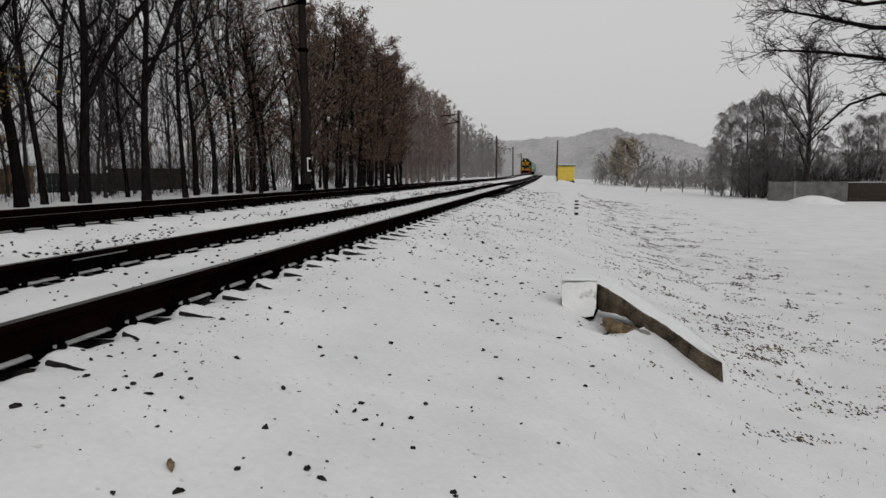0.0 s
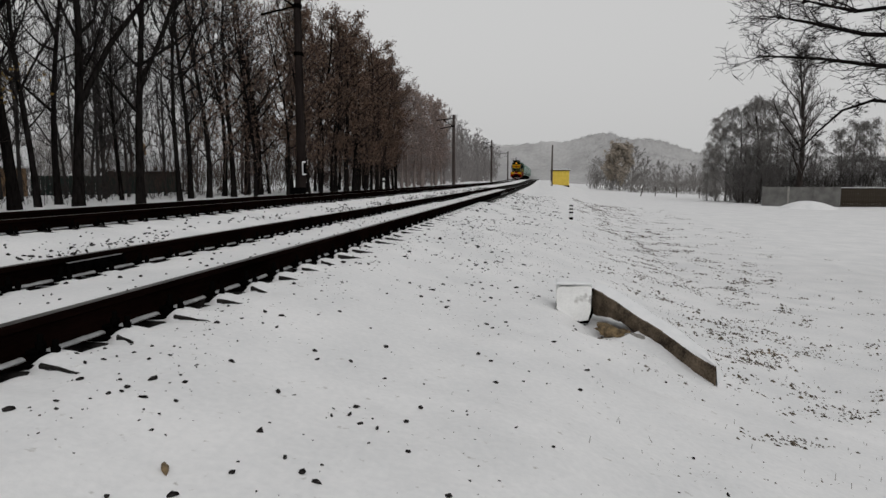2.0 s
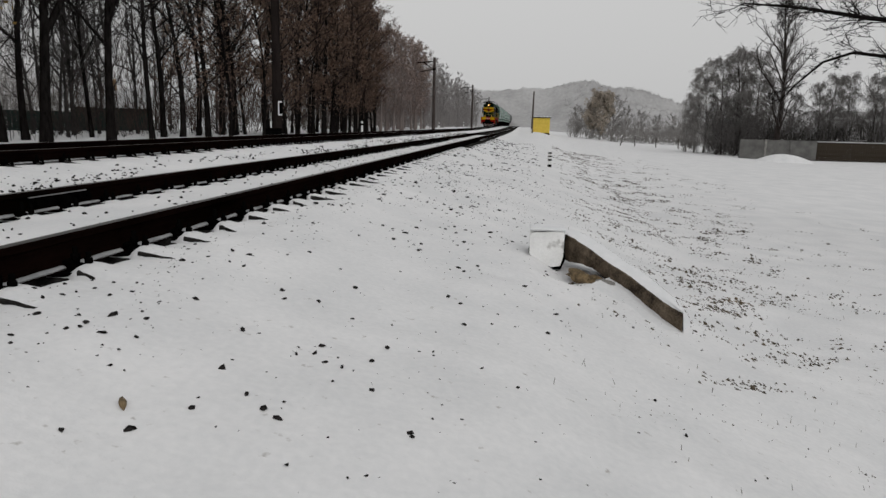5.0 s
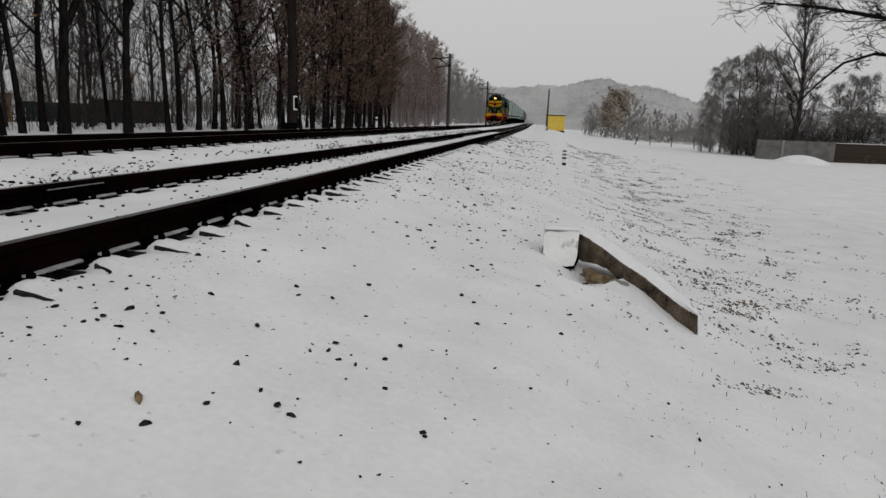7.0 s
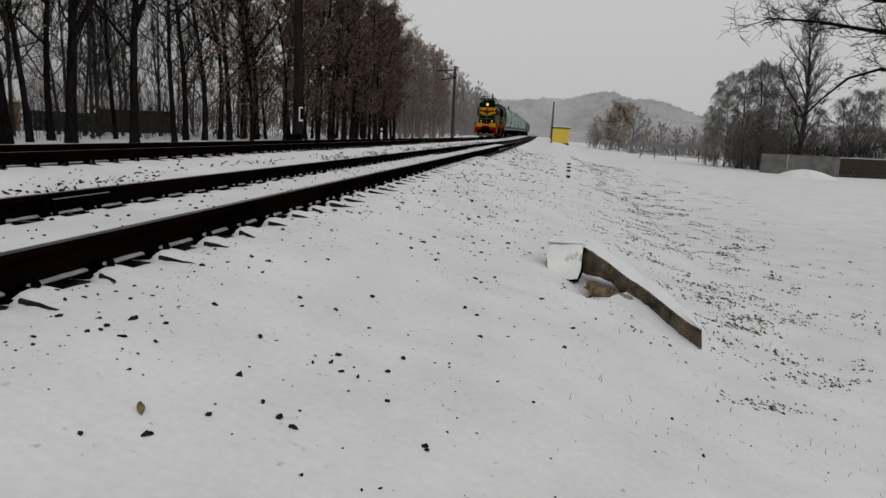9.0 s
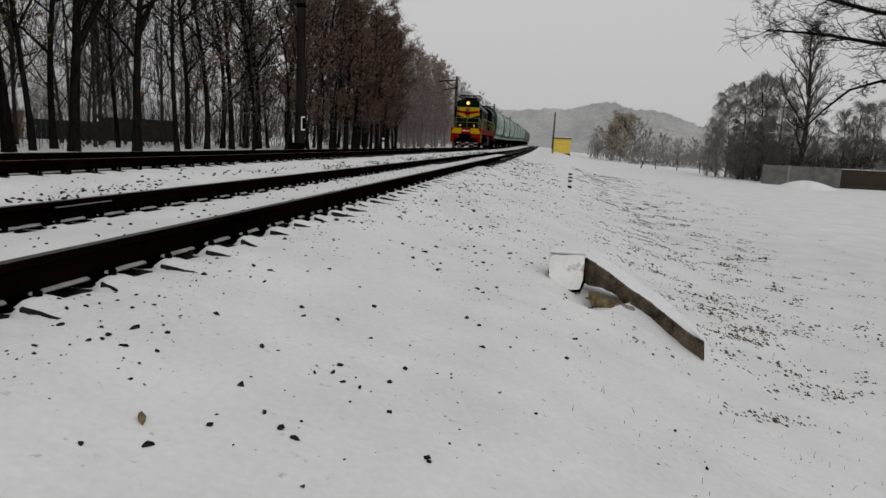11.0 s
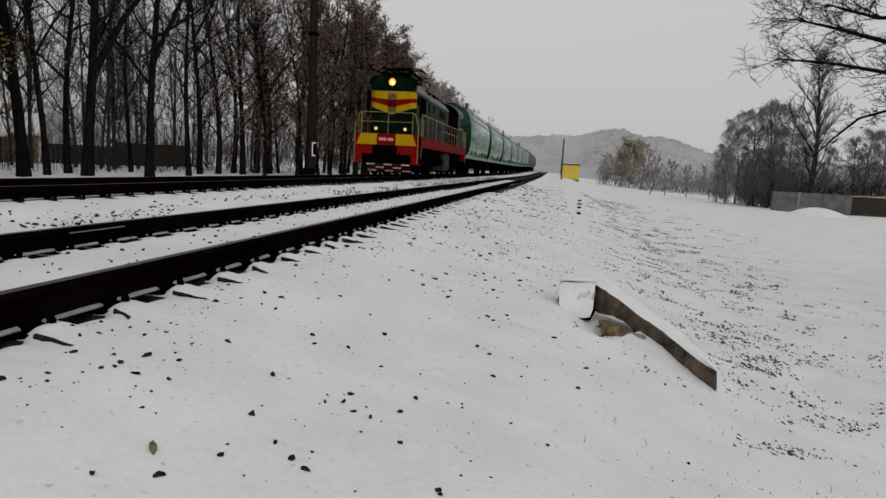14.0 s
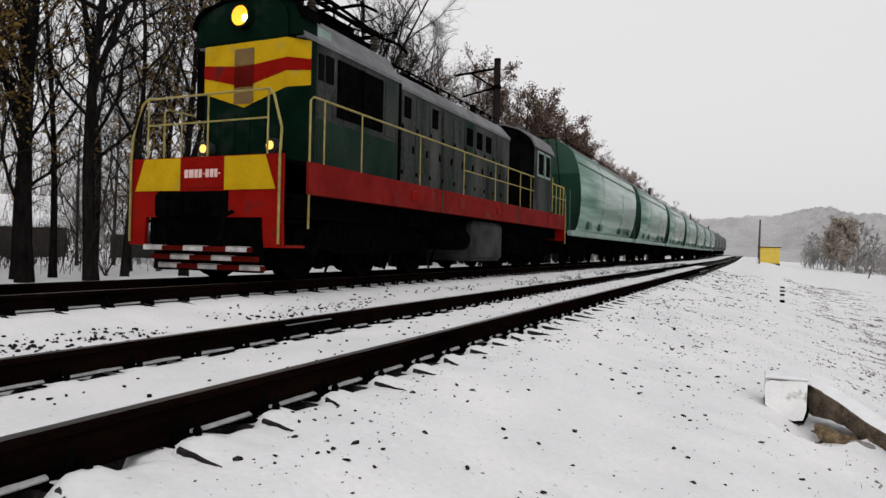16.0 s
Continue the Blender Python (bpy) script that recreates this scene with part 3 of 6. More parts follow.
def drift(name, label, x, y, rx, ry, h, seed):
    s, g = Shape(), random.Random(seed)
    n, m = 20, 7
    vs = [(0, 0, h)]
    for r in range(1, m + 1):
        for i in range(n):
            a, q = 6.2832 * i / n, r / m
            wob = 1 + 0.12 * noise.noise((math.cos(a) * 1.5, math.sin(a) * 1.5, seed))
            px, py = rx * q * wob * math.cos(a), ry * q * wob * math.sin(a)
            vs.append((px, py, h * (1 - q * q) ** 1.3 + land(x + px, y + py) - land(x, y) - (0.12 if r == m else 0)))
    fs = [(0, 1 + i, 1 + (i + 1) % n) for i in range(n)]
    fs += [(1 + r * n + i, 1 + (r + 1) * n + i, 1 + (r + 1) * n + (i + 1) % n, 1 + r * n + (i + 1) % n) for r in range(m - 1) for i in range(n)]
    ob = part(name, s.add(vs, fs), SNOW, at=pose(x, y, land(x, y)), smooth=True)
    return tagged(ob, label, "snow heap")


drift("snow_drift", "ploughed heap of clean snow before a wall", 26.3, 66.5, 2.9, 2.0, 0.75, 5)


def build_stones():
    spots = [(1.14, 2.15), (1.24, 2.02), (1.62, 2.28), (1.46, 2.4), (1.86, 2.67), (1.61, 2.87), (1.69, 2.85), (1.54, 3.06), (1.54, 2.95), (1.3, 2.55), (0.87, 3.2), (0.69, 2.63), (0.7, 2.58),
             (0.67, 2.54), (0.84, 2.81), (0.73, 2.76), (1.08, 1.93), (0.51, 3.76), (0.49, 2.24), (0.48, 2.63), (1.8, 3.26), (1.78, 3.02), (1.43, 4.1), (1.25, 4.43), (0.82, 3.89), (0.63, 4.16),
             (1.13, 3.68), (1.18, 3.56), (1.33, 3.69), (1.59, 5.56), (3.16, 3.64), (3.24, 3.29), (3.28, 5.16), (2.61, 4.16), (1.97, 4.4), (2.06, 4.29), (1.19, 3.0), (0.91, 2.62), (1.34, 2.22), (1.55, 2.32)]
    g = random.Random(12)
    for i, (x, y) in enumerate(spots):
        r = (0.027 if i == 0 else 0.026 if i == 18 else 0.0155) * g.uniform(0.7, 1.15)
        s = Shape().lump((0, 0, 0), r, 0.8, i)
        ob = part("ballast_stone", s, RUST_STONE if i == 0 else STONE, at=pose(x, y, ground_z(x, y) + r * 0.25))
        tagged(ob, "single %s ballast stone lying on the snow" % ("ochre" if i == 0 else "dark wet"), "stone", "loose stones on the snow")
    s = Shape()
    for i in range(3800):                                  # stones on the shoulder, thicker away from the sleepers' ends
        y = 2 + 40 * g.random() ** 1.3
        x = g.choice((g.gauss(1.0, 0.6), g.uniform(0.5, 3.0)))
        if noise.noise((x * 1.4, y * 0.9, 5)) < 0.05 + g.uniform(-0.35, 0.25) or x < 0.18 or (y < 5 and g.random() < 0.75):
            continue
        r = (0.0035 + 0.016 * g.random() ** 3) * (1 + y * 0.05)
        s.lump((x, y, ground_z(x, y) + r * 0.1), r, 0.55, i)
    for i in range(3000):                                  # the gap between the tracks
        y = 3 + 60 * g.random() ** 1.4
        x = g.gauss(-2.75, 0.26)
        if not -3.5 < x < -2.0 or noise.noise((x * 2, y * 0.5, 9)) < g.uniform(-0.35, 0.2):
            continue
        r = (0.006 + 0.016 * g.random() ** 1.5) * (1 + y * 0.012)
        s.lump((x, y, ground_z(x, y) + r * 0.3), r, 0.8, i)
    for i in range(420):                                   # between the rails
        y, x = 2.5 + 22 * g.random() ** 1.4, g.choice((g.uniform(-1.4, -0.15), g.uniform(-2.2, -1.75)))
        r = g.uniform(0.008, 0.018)
        s.lump((x, y, ground_z(x, y) + r * 0.4), r, 0.7, i)
    tagged(part("ballast_stones", s, STONE), "dark wet ballast stones poking through the snow", "stones", kind="stuff")
    f = Shape()
    for i in range(4200):                                  # specks of litter and grit on the snow
        y, x = 1.9 + 14 * g.random() ** 1.4, g.uniform(0.3, 4.2)
        if noise.noise((x * 1.7, y * 1.2, 15)) < g.uniform(-0.2, 0.45) or (x > 0.9 and y < 8 and g.random() < 0.75):
            continue
        r = 0.0022 + 0.006 * g.random() ** 3
        f.lump((x, y, ground_z(x, y) + r * 0.2), r * (1 + y * 0.05), 0.5, i)
    for i in range(1500):                                  # chips of stone and bark on the shoulder
        y, x = 2.1 + 12 * g.random() ** 1.3, g.uniform(0.25, 2.7)
        if noise.noise((x * 1.1, y * 0.9, 21)) < g.uniform(-0.3, 0.25) or (y < 8 and x > 0.8 and g.random() < 0.8):
            continue
        r = 0.0025 + 0.009 * g.random() ** 2.2
        f.lump((x, y, ground_z(x, y) + r * 0.2), r * (1 + y * 0.02), 0.7, i)
    tagged(part("snow_litter", f, STONE), "fine dark grit and litter specks on the snow", "grit", kind="stuff")
    d = Shape()
    for i in range(3000):                                  # clods, dead leaves and stubs on the slope, in uneven clusters
        y = 2.6 + 50 * g.random() ** 1.7
        w = min(max((y - 10) * 0.032, 0), 3.6)
        x = w + g.uniform(3.1, 10.5)
        u, v = x * 0.8 + y * 0.6, y * 0.8 - x * 0.6
        band = math.exp(-((x - w - 5.0 - 0.7 * noise.noise((y * 0.3, 1, 1))) / 1.9) ** 2)
        if noise.noise((u * 0.55, v * 1.1, 2)) < 0.31 - 0.62 * band * smooth01((y - 2.0) / 6) + g.uniform(-0.25, 0.3):
            continue
        size = g.random() ** 2.2
        n, wide, a = int(2 + 46 * size * (0.4 + band)), 0.04 + 0.24 * size, g.gauss(0.6, 0.5)
        for k in range(n):
            p, q = g.gauss(0, wide), g.gauss(0, wide * 0.35)
            px, py = x + p * math.cos(a) - q * math.sin(a), y + p * math.sin(a) + q * math.cos(a)
            r = (0.006 + 0.026 * g.random() ** 2.4) * (1 + y * 0.012) * (0.4 + 0.6 * smooth01((y - 3) / 4))
            d.fleck((px, py, ground_z(px, py)), r, g)
    tagged(part("earth_clods", d, DIRT), "clods of bare earth and dead leaves showing through thin snow", "earth", kind="stuff")
    t = Shape()
    for i in range(1500):                                  # dry grass stems
        y = 2.0 + 40 * g.random() ** 1.6
        w = min(max((y - 10) * 0.032, 0), 3.6)
        x = w + g.choice((g.uniform(2.6, 7.5), g.gauss(4.3, 0.7)))
        if noise.noise((x * 1.3, y * 0.8, 2)) < 0.02 + g.uniform(-0.2, 0.15):
            continue
        z, h, a = ground_z(x, y), g.uniform(0.01, 0.04), g.uniform(0, 6.28)
        q = g.uniform(0.1, 0.9) * h
        t.tube([(x, y, z - 0.02), (x + q * math.cos(a), y + q * math.sin(a), z + h)], [0.0022 * (1 + y * 0.04), 0.001], 3, False)
    tagged(part("dry_grass", t, DIRT), "thin dry grass stems sticking out of the snow", "grass", kind="stuff")


build_stones()
drift("snow_hummock", "small rounded snow hummock on the slope", 0.15, 2.35, 0.35, 0.28, 0.03, 3)


def build_rubble():
    g = random.Random(5)
    for x, y, long, thick, turn, mat in ((2.99, 6.30, 0.19, 0.085, -38, RUST_STONE), (3.19, 6.12, 0.12, 0.06, -35, CONCRETE), (3.10, 6.24, 0.08, 0.06, 20, RUST_STONE)):
        bm = bmesh.new()
        bmesh.ops.create_icosphere(bm, subdivisions=2, radius=1)
        for v in bm.verts:
            v.co *= 0.85 + 0.35 * noise.noise(v.co * 1.7 + Vector((x * 9, 0, 0))) + 0.12 * g.uniform(-1, 1)
            v.co = Vector((v.co.x * long, v.co.y * thick, v.co.z * thick * 0.9))
        bm.verts.index_update()
        s = Shape().add([tuple(v.co) for v in bm.verts], [tuple(v.index for v in f.verts) for f in bm.faces])
        bm.free()
        ob = part("rubble_stone", s, mat, at=pose(x, y, ground_z(x, y) + thick * 0.45, 0, 12, turn))
        tagged(ob, "ochre chunk of broken stone under the coping" if mat is RUST_STONE else "grey chunk of broken concrete under the coping", "stone", "rubble under the headwall")
    for x, y in ((4.35, 7.0), (4.75, 7.7), (3.95, 4.55)):
        s = Shape()
        for i in range(75):
            q = g.gauss(0, 0.2)
            dx, dy, r = q + g.gauss(0, 0.05), 0.55 * q + g.gauss(0, 0.06), g.uniform(0.008, 0.03)
            s.fleck((dx, dy, ground_z(x + dx, y + dy) - ground_z(x, y)), r, g)
        ob = part("leaf_litter", s, DIRT if y < 7.5 else RUST_STONE, at=pose(x, y, ground_z(x, y)))
        tagged(ob, "rusty brown patch of dead leaves on the snow", "leaf litter", kind="stuff")


build_rubble()

def build_picket():
    x, y = 3.27, 22.9
    z = ground_z(x, y)
    p = thing("picket_marker", "small square railway marker post banded black and white", "marker post", at=pose(x, y, z))
    part("post", Shape().box(-0.06, 0.06, -0.06, 0.06, -0.15, 0.50, 0.012), WHITEP, p)
    for a, b in ((0.0, 0.09), (0.21, 0.27), (0.33, 0.38), (0.44, 0.49)):
        part("band", Shape().box(-0.063, 0.063, -0.063, 0.063, a, b), BLACKP, p, "black painted band")


build_picket()


def build_hut():
    y, x0, x1 = 111.0, 3.45, 6.3
    z = land(4.8, y) - 0.05
    h = thing("trackside_hut", "small yellow-painted trackside hut with a snowy flat roof", "hut", at=pose(x0, y, z))
    w = x1 - x0
    part("wall", Shape().box(0, w, 0, 2.4, 0, 2.35, 0.03), YELLOW_WALL, h)
    part("roof", Shape().box(-0.15, w + 0.2, -0.2, 2.6, 2.354, 2.47, 0.02), DARKFENCE, h, "dark roof edge")
    part("snow_cover", Shape().box(-0.12, w + 0.17, -0.17, 2.57, 2.472, 2.60, 0.05), SNOW_CAP, h, "snow on the roof")
    part("door", Shape().box(w - 0.85, w - 0.1, -0.03, -0.003, 0.02, 2.0, 0.01), YELLOW_WALL, h)
    part("plinth", Shape().box(-0.04, w + 0.04, -0.04, 2.44, -0.8, -0.002), DARKFENCE, h)


build_hut()


def build_pole():
    x, y = 3.35, 97.0
    z = land(x, y)
    p = thing("utility_pole", "leaning tarred wooden utility pole with a whitened foot", "utility pole", at=pose(x, y, z, 0, 0.8, 0))
    part("pole", Shape().tube([(0, 0, -0.5), (0, 0, 2), (0, 0, 5.7)], [0.15, 0.14, 0.10], 10), WOODPOLE, p)
    part("foot_band", Shape().tube([(0, 0, 0.05), (0, 0, 0.6)], 0.16, 10), WHITEP, p, "whitewashed foot")
    part("stay", Shape().tube([(0.1, -0.5, -0.3), (0.03, -0.02, 2.6)], 0.08, 8), WOODPOLE, p)


build_pole()


def build_mast(y, height, box):
    x = -8.0
    z = land(x, y)
    m = thing("catenary_mast", "tall weathered concrete line mast with a steel bracket", "mast", "masts along the line", at=pose(x, y, z))
    part("post", Shape().tube([(0, 0, -0.6), (0, 0, height)], [0.21, 0.145], 12), MAST if y < 60 else MAST_HAZE, m)
    part("cap", Shape().tube([(0, 0, height), (0, 0, height + 0.06)], 0.155, 12), IRON, m)
    if height > 7:
        t = height - 0.35
        part("bracket", Shape().tube([(0.1, -0.02, t), (-2.0, -0.05, t - 0.18)], 0.055, 6), IRON, m, "rusty steel bracket arm")
        part("brace", Shape().tube([(-1.2, -0.04, t - 0.15), (-0.15, 0, t - 0.85)], 0.045, 6), IRON, m)
        part("lower_arm", Shape().tube([(-0.05, 0, t - 0.85), (-1.6, -0.04, t - 1.15)], 0.045, 6), IRON, m)
        part("collar", Shape().tube([(0, 0, t - 0.95), (0, 0, t - 0.78)], 0.19, 12), IRON, m)
    if box:
        part("band", Shape().tube([(0, 0, 6.05), (0, 0, 6.2)], 0.20, 12), IRON, m)
        s = part("sign_plate", Shape().box(0.13, 0.30, -0.24, -0.215, 1.02, 1.62, 0.006), BLACKP, m, "small dark plate with a white bracket mark")
        part("mark", Shape().box(0.135, 0.175, -0.247, -0.2415, 1.03, 1.61).box(0.176, 0.295, -0.247, -0.2415, 1.555, 1.61).box(0.176, 0.295, -0.247, -0.2415, 1.03, 1.085), WHITEP, s)
        b = tagged(part("relay_box", Shape().box(-0.26, 0.30, -0.22, 0.22, -0.1, 0.50, 0.02), BLACKP, at=pose(x + 0.02, y - 0.55, z)), "black trackside relay box at the foot of a mast", "relay box")
    return m


for y, h, b in ((28.2, 9.3, True), (77.8, 8.1, False), (134.0, 8.2, False), (194.0, 8.1, False), (250.0, 8.1, False)):
    build_mast(y, h, b)
for x, y, h in ((-8.6, 88, 1.1), (-8.3, 120, 1.2), (-12.5, 62, 1.3)):
    m = thing("line_marker", "short whitewashed marker post beside the line", "marker post", "marker posts beyond the track", at=pose(x, y, land(x, y)))
    part("post", Shape().box(-0.08, 0.08, -0.08, 0.08, -0.2, h, 0.02), WHITEP, m)
    part("head", Shape().box(-0.09, 0.09, -0.09, 0.09, h * 0.7, h * 0.85, 0.01), BLACKP, m)


# ---- walls and houses ----
def build_slab_wall():
    y, x = 72.0, 24.1
    w = thing("concrete_wall", "grey precast concrete yard wall behind a snow heap", "wall", at=pose(x, y, land(x + 3, y), 0, 0, -2))
    for i in range(3):
        part("panel", Shape().box(i * 2.35, i * 2.35 + 2.25, -0.08, 0.08, -0.3, 1.95, 0.02), WALLCONC, w)
    for i in range(4):
        part("post", Shape().box(i * 2.35 - 0.14, i * 2.35 + 0.04, -0.12, 0.12, -0.4, 2.02, 0.015), CONCRETE if i == 1 else WALLCONC, w)
    f = thing("board_fence", "dark brown board fence with snow on its rail", "fence", at=pose(x + 7.2, y, land(x + 9, y), 0, 0, -2))
    for i in range(70):
        part("board", BOARD_ME, None, f, at=pose(i * 0.21, 0.0, 0))
    for z in (0.4, 1.5):
        part("rail", Shape().box(-0.05, 14.8, 0.03, 0.09, z, z + 0.1), DARKFENCE, f)
    part("snow_cover", Shape().box(-0.03, 14.75, -0.04, 0.05, 1.862, 1.91, 0.015), SNOW_CAP, f, "snow along the top")
    g = random.Random(3)
    for i in range(9):
        x, yy = 15.5 + i * 2.6, 98 + g.uniform(-3, 3)
        p = thing("fence_post", "thin grey wooden post of a wire fence in the field", "fence post", "wire fence posts", at=pose(x, yy, land(x, yy), g.uniform(-4, 4), g.choice((0, 0, 14, -3)), 0))
        part("post", Shape().tube([(0, 0, -0.3), (0, 0, 1.4)], [0.07, 0.055], 6), WOODPOLE, p)
    wr = Shape()
    for z in (0.5, 1.0):
        wr.tube([(15.5 + i * 2.6, 98, land(15.5 + i * 2.6, 98) + z) for i in range(9)], 0.012, 3, False)
    tagged(part("fence_wire", wr, IRON), "slack rusty wires of a field fence", "wire", kind="stuff")


BOARD_ME = Shape().box(-0.098, 0.098, -0.02, 0.02, -0.2, 1.86, 0.006).mesh("board", DARKFENCE)
GREENBOARD_ME = Shape().box(-0.18, 0.18, -0.02, 0.02, -0.2, 1.7, 0.006).mesh("board", FENCEGREEN)
build_slab_wall()


def build_house(x, y, w, d, h, ridge, wall, label, turn=0):
    ob = thing("house", label, "house", "houses behind the trees", at=pose(x, y, land(x, y), 0, 0, turn))
    part("wall", Shape().prism([(-w / 2, -0.4), (w / 2, -0.4), (w / 2, h), (0, h + ridge * 0.93), (-w / 2, h)], "y", 0, d), wall, ob)
    for s in (-1, 1):
        o = [(0, h + ridge), (s * (w / 2 + 0.4), h - 0.12), (s * (w / 2 + 0.4), h + 0.05), (0, h + ridge + 0.2)]
        part("roof", Shape().prism(o if s > 0 else o[::-1], "y", -0.4, d + 0.4), SNOW_CAP, ob, "roof slope under snow")
    part("chimney", Shape().box(0.5, 1.0, d * 0.5, d * 0.5 + 0.5, h + ridge * 0.5, h + ridge + 0.8, 0.02), BRICK, ob)
    for i in range(3):
        a = -w / 2 + w * (i + 0.5) / 3 - 0.45
        wd = part("window", Shape().box(a, a + 0.9, -0.05, -0.003, 1.0, 2.1, 0.01), WHITEP, ob, "white window frame")
        part("pane", Shape().box(a + 0.08, a + 0.42, -0.065, -0.054, 1.08, 2.02).box(a + 0.48, a + 0.82, -0.065, -0.054, 1.08, 2.02), DARKGLASS, wd)
    return ob


build_house(-50, 43.5, 9, 9.5, 2.1, 2.6, FENCEGREEN, "low dark green house with a snowy roof behind trees", -46)
build_house(-44.6, 48.7, 6, 4.5, 2.4, 1.6, BRICK, "low ochre outhouse with a snowy roof behind trees", -46)
build_house(-56, 33, 8, 8, 2.5, 2.4, DARKFENCE, "dark timber house with a snowy roof behind trees", -36)
build_house(-43, 65, 7, 7, 2.3, 2.0, FENCEGREEN, "green timber outhouse with a snowy roof", -56)
build_house(-60, 16, 9, 9, 2.6, 2.2, BRICK, "ochre cottage with a snow-covered roof", -20)
gf = thing("board_fence", "dull green board fence at the edge of a yard", "fence", at=pose(-41.5, 53, land(-41, 53), 0, 0, 56))
for i in range(29):
    part("board", GREENBOARD_ME, None, gf, at=pose(i * 0.38, 0, 0))
for z in (0.3, 1.3):
    part("rail", Shape().box(0, 10.9, 0.025, 0.08, z, z + 0.1), FENCEGREEN, gf)


# ---- trees ----
def limb(out, g, p, d, length, r, depth, spread, lift, tips, curve=0.35, kids=(4, 6), end=None):
    """One branch as a bent tube, then its side branches."""
    n = 6 if depth >= 3 else (3 if depth else 1)
    pts, rad, q, v = [p], [r], Vector(p), Vector(d).normalized()
    for i in range(n):
        v = (v + Vector((g.uniform(-1, 1), g.uniform(-1, 1), g.uniform(-0.6, 1.0) * lift)) * curve / n * 1.6).normalized()
        q = q + v * length / n
        pts.append(q.copy())
        rad.append(max(r * (1 - 0.78 * (i + 1) / n), 0.0035 if end is None else end))
    (out[0] if depth >= 3 else out[1]).tube(pts, rad, 7 if depth >= 4 else (5 if depth == 3 else 3), False)
    tips.append(pts[-1])
    if depth <= 0:
        return
    for k in range(g.randint(*kids)):
        s = g.uniform(0.25, 1.0)
        i = min(int(s * n), n - 1)
        b = pts[i].lerp(pts[i + 1], s * n - i)
        dirn = (pts[i + 1] - pts[i]).normalized()
        side = dirn.cross(Vector((g.uniform(-1, 1), g.uniform(-1, 1), g.uniform(-1, 1)))).normalized()
        nd = (dirn * g.uniform(0.55, 0.95) + side * spread + Vector((0, 0, 0.25 * lift))).normalized()
        limb(out, g, b, nd, length * g.uniform(0.42, 0.68), max(rad[i] * g.uniform(0.45, 0.65), 0.004), depth - 1, spread, lift, tips, curve, kids, end)


def tree_meshes(seed, height, girth, fork, stems, limbs, depth, kids, spread=0.7, lift=0.6, leaves=0, leaf_mat=None, twig=TWIG, leaf=0.09, end=0.006, splay=0.28, low=0.3):
    """A trunk that forks into leaning stems, with a few low limbs; countless twigs make the crown."""
    g = random.Random(seed)
    out, tips = (Shape(), Shape()), []
    pts, rad, n = [Vector((0, 0, -0.4))], [girth * 1.5], 6
    dx, dy = g.uniform(-0.05, 0.05), g.uniform(-0.05, 0.05)
    for i in range(n + 1):
        s, h = i / n, height * fork
        pts.append(Vector((dx * h * s + 0.08 * math.sin(5 * s + seed), dy * h * s + 0.08 * math.cos(4 * s + seed), h * s)))
        rad.append(girth * (1 - 0.25 * s) * (1.18 if i == 0 else 1))
    out[0].tube(pts, rad, 9, False)
    for k in range(stems):
        a = k * 6.283 / stems + g.uniform(-0.5, 0.5)
        lean = splay * (g.uniform(0.15, 0.5) if k == 0 else g.uniform(0.6, 1.3))
        d = Vector((math.cos(a) * lean, math.sin(a) * lean, 1))
        limb(out, g, pts[-1] - Vector((0, 0, 0.15)), d, height * (1 - fork) * (1.0 if k == 0 else g.uniform(0.72, 0.95)), girth * (0.72 if k == 0 else 0.55), depth, spread, lift, tips, 0.46, kids, end)
    for k in range(limbs):
        s = low + (0.95 - low) * g.random()
        i = min(int(s * n) + 1, n)
        a = g.uniform(0, 6.283)
        limb(out, g, pts[i], Vector((math.cos(a), math.sin(a), g.uniform(0.2, 0.9))), height * g.uniform(0.16, 0.34), girth * g.uniform(0.2, 0.36), depth - 1, spread, lift, tips, 0.5, kids, end)
    ms = [out[0].mesh("trunk", BARK if twig is TWIG else (BARK_GREY if twig in (TWIG_BROWN, TWIG_YARD) else twig), True), out[1].mesh("crown", twig, False)]
    if leaves:
        lv = Shape()
        for k in range(leaves):
            t = g.choice(tips) + Vector((g.gauss(0, 0.13), g.gauss(0, 0.13), g.gauss(0, 0.13)))
            u = Vector((g.uniform(-1, 1), g.uniform(-1, 1), g.uniform(-1, 1))).normalized()
            w = u.cross(Vector((g.uniform(-1, 1), g.uniform(-1, 1), g.uniform(-1, 1)))).normalized()
            s = leaf * g.uniform(0.6, 1.3)
            lv.add([tuple(t - u * s), tuple(t + w * s * 0.5), tuple(t + u * s), tuple(t - w * s * 0.5)], [(0, 1, 2, 3)])
        ms.append(lv.mesh("leaves", leaf_mat, False))
    return ms


def plant(meshes, x, y, turn, size, label, group, name="tree"):
    t = thing(name, label, name.split("_")[-1], group, at=pose(x, y, land(x, y) - 0.05, 0, 0, turn) @ Matrix.Scale(size, 4))
    for m in meshes:
        part(m.name.split(".")[0], m, None, t)
    return t


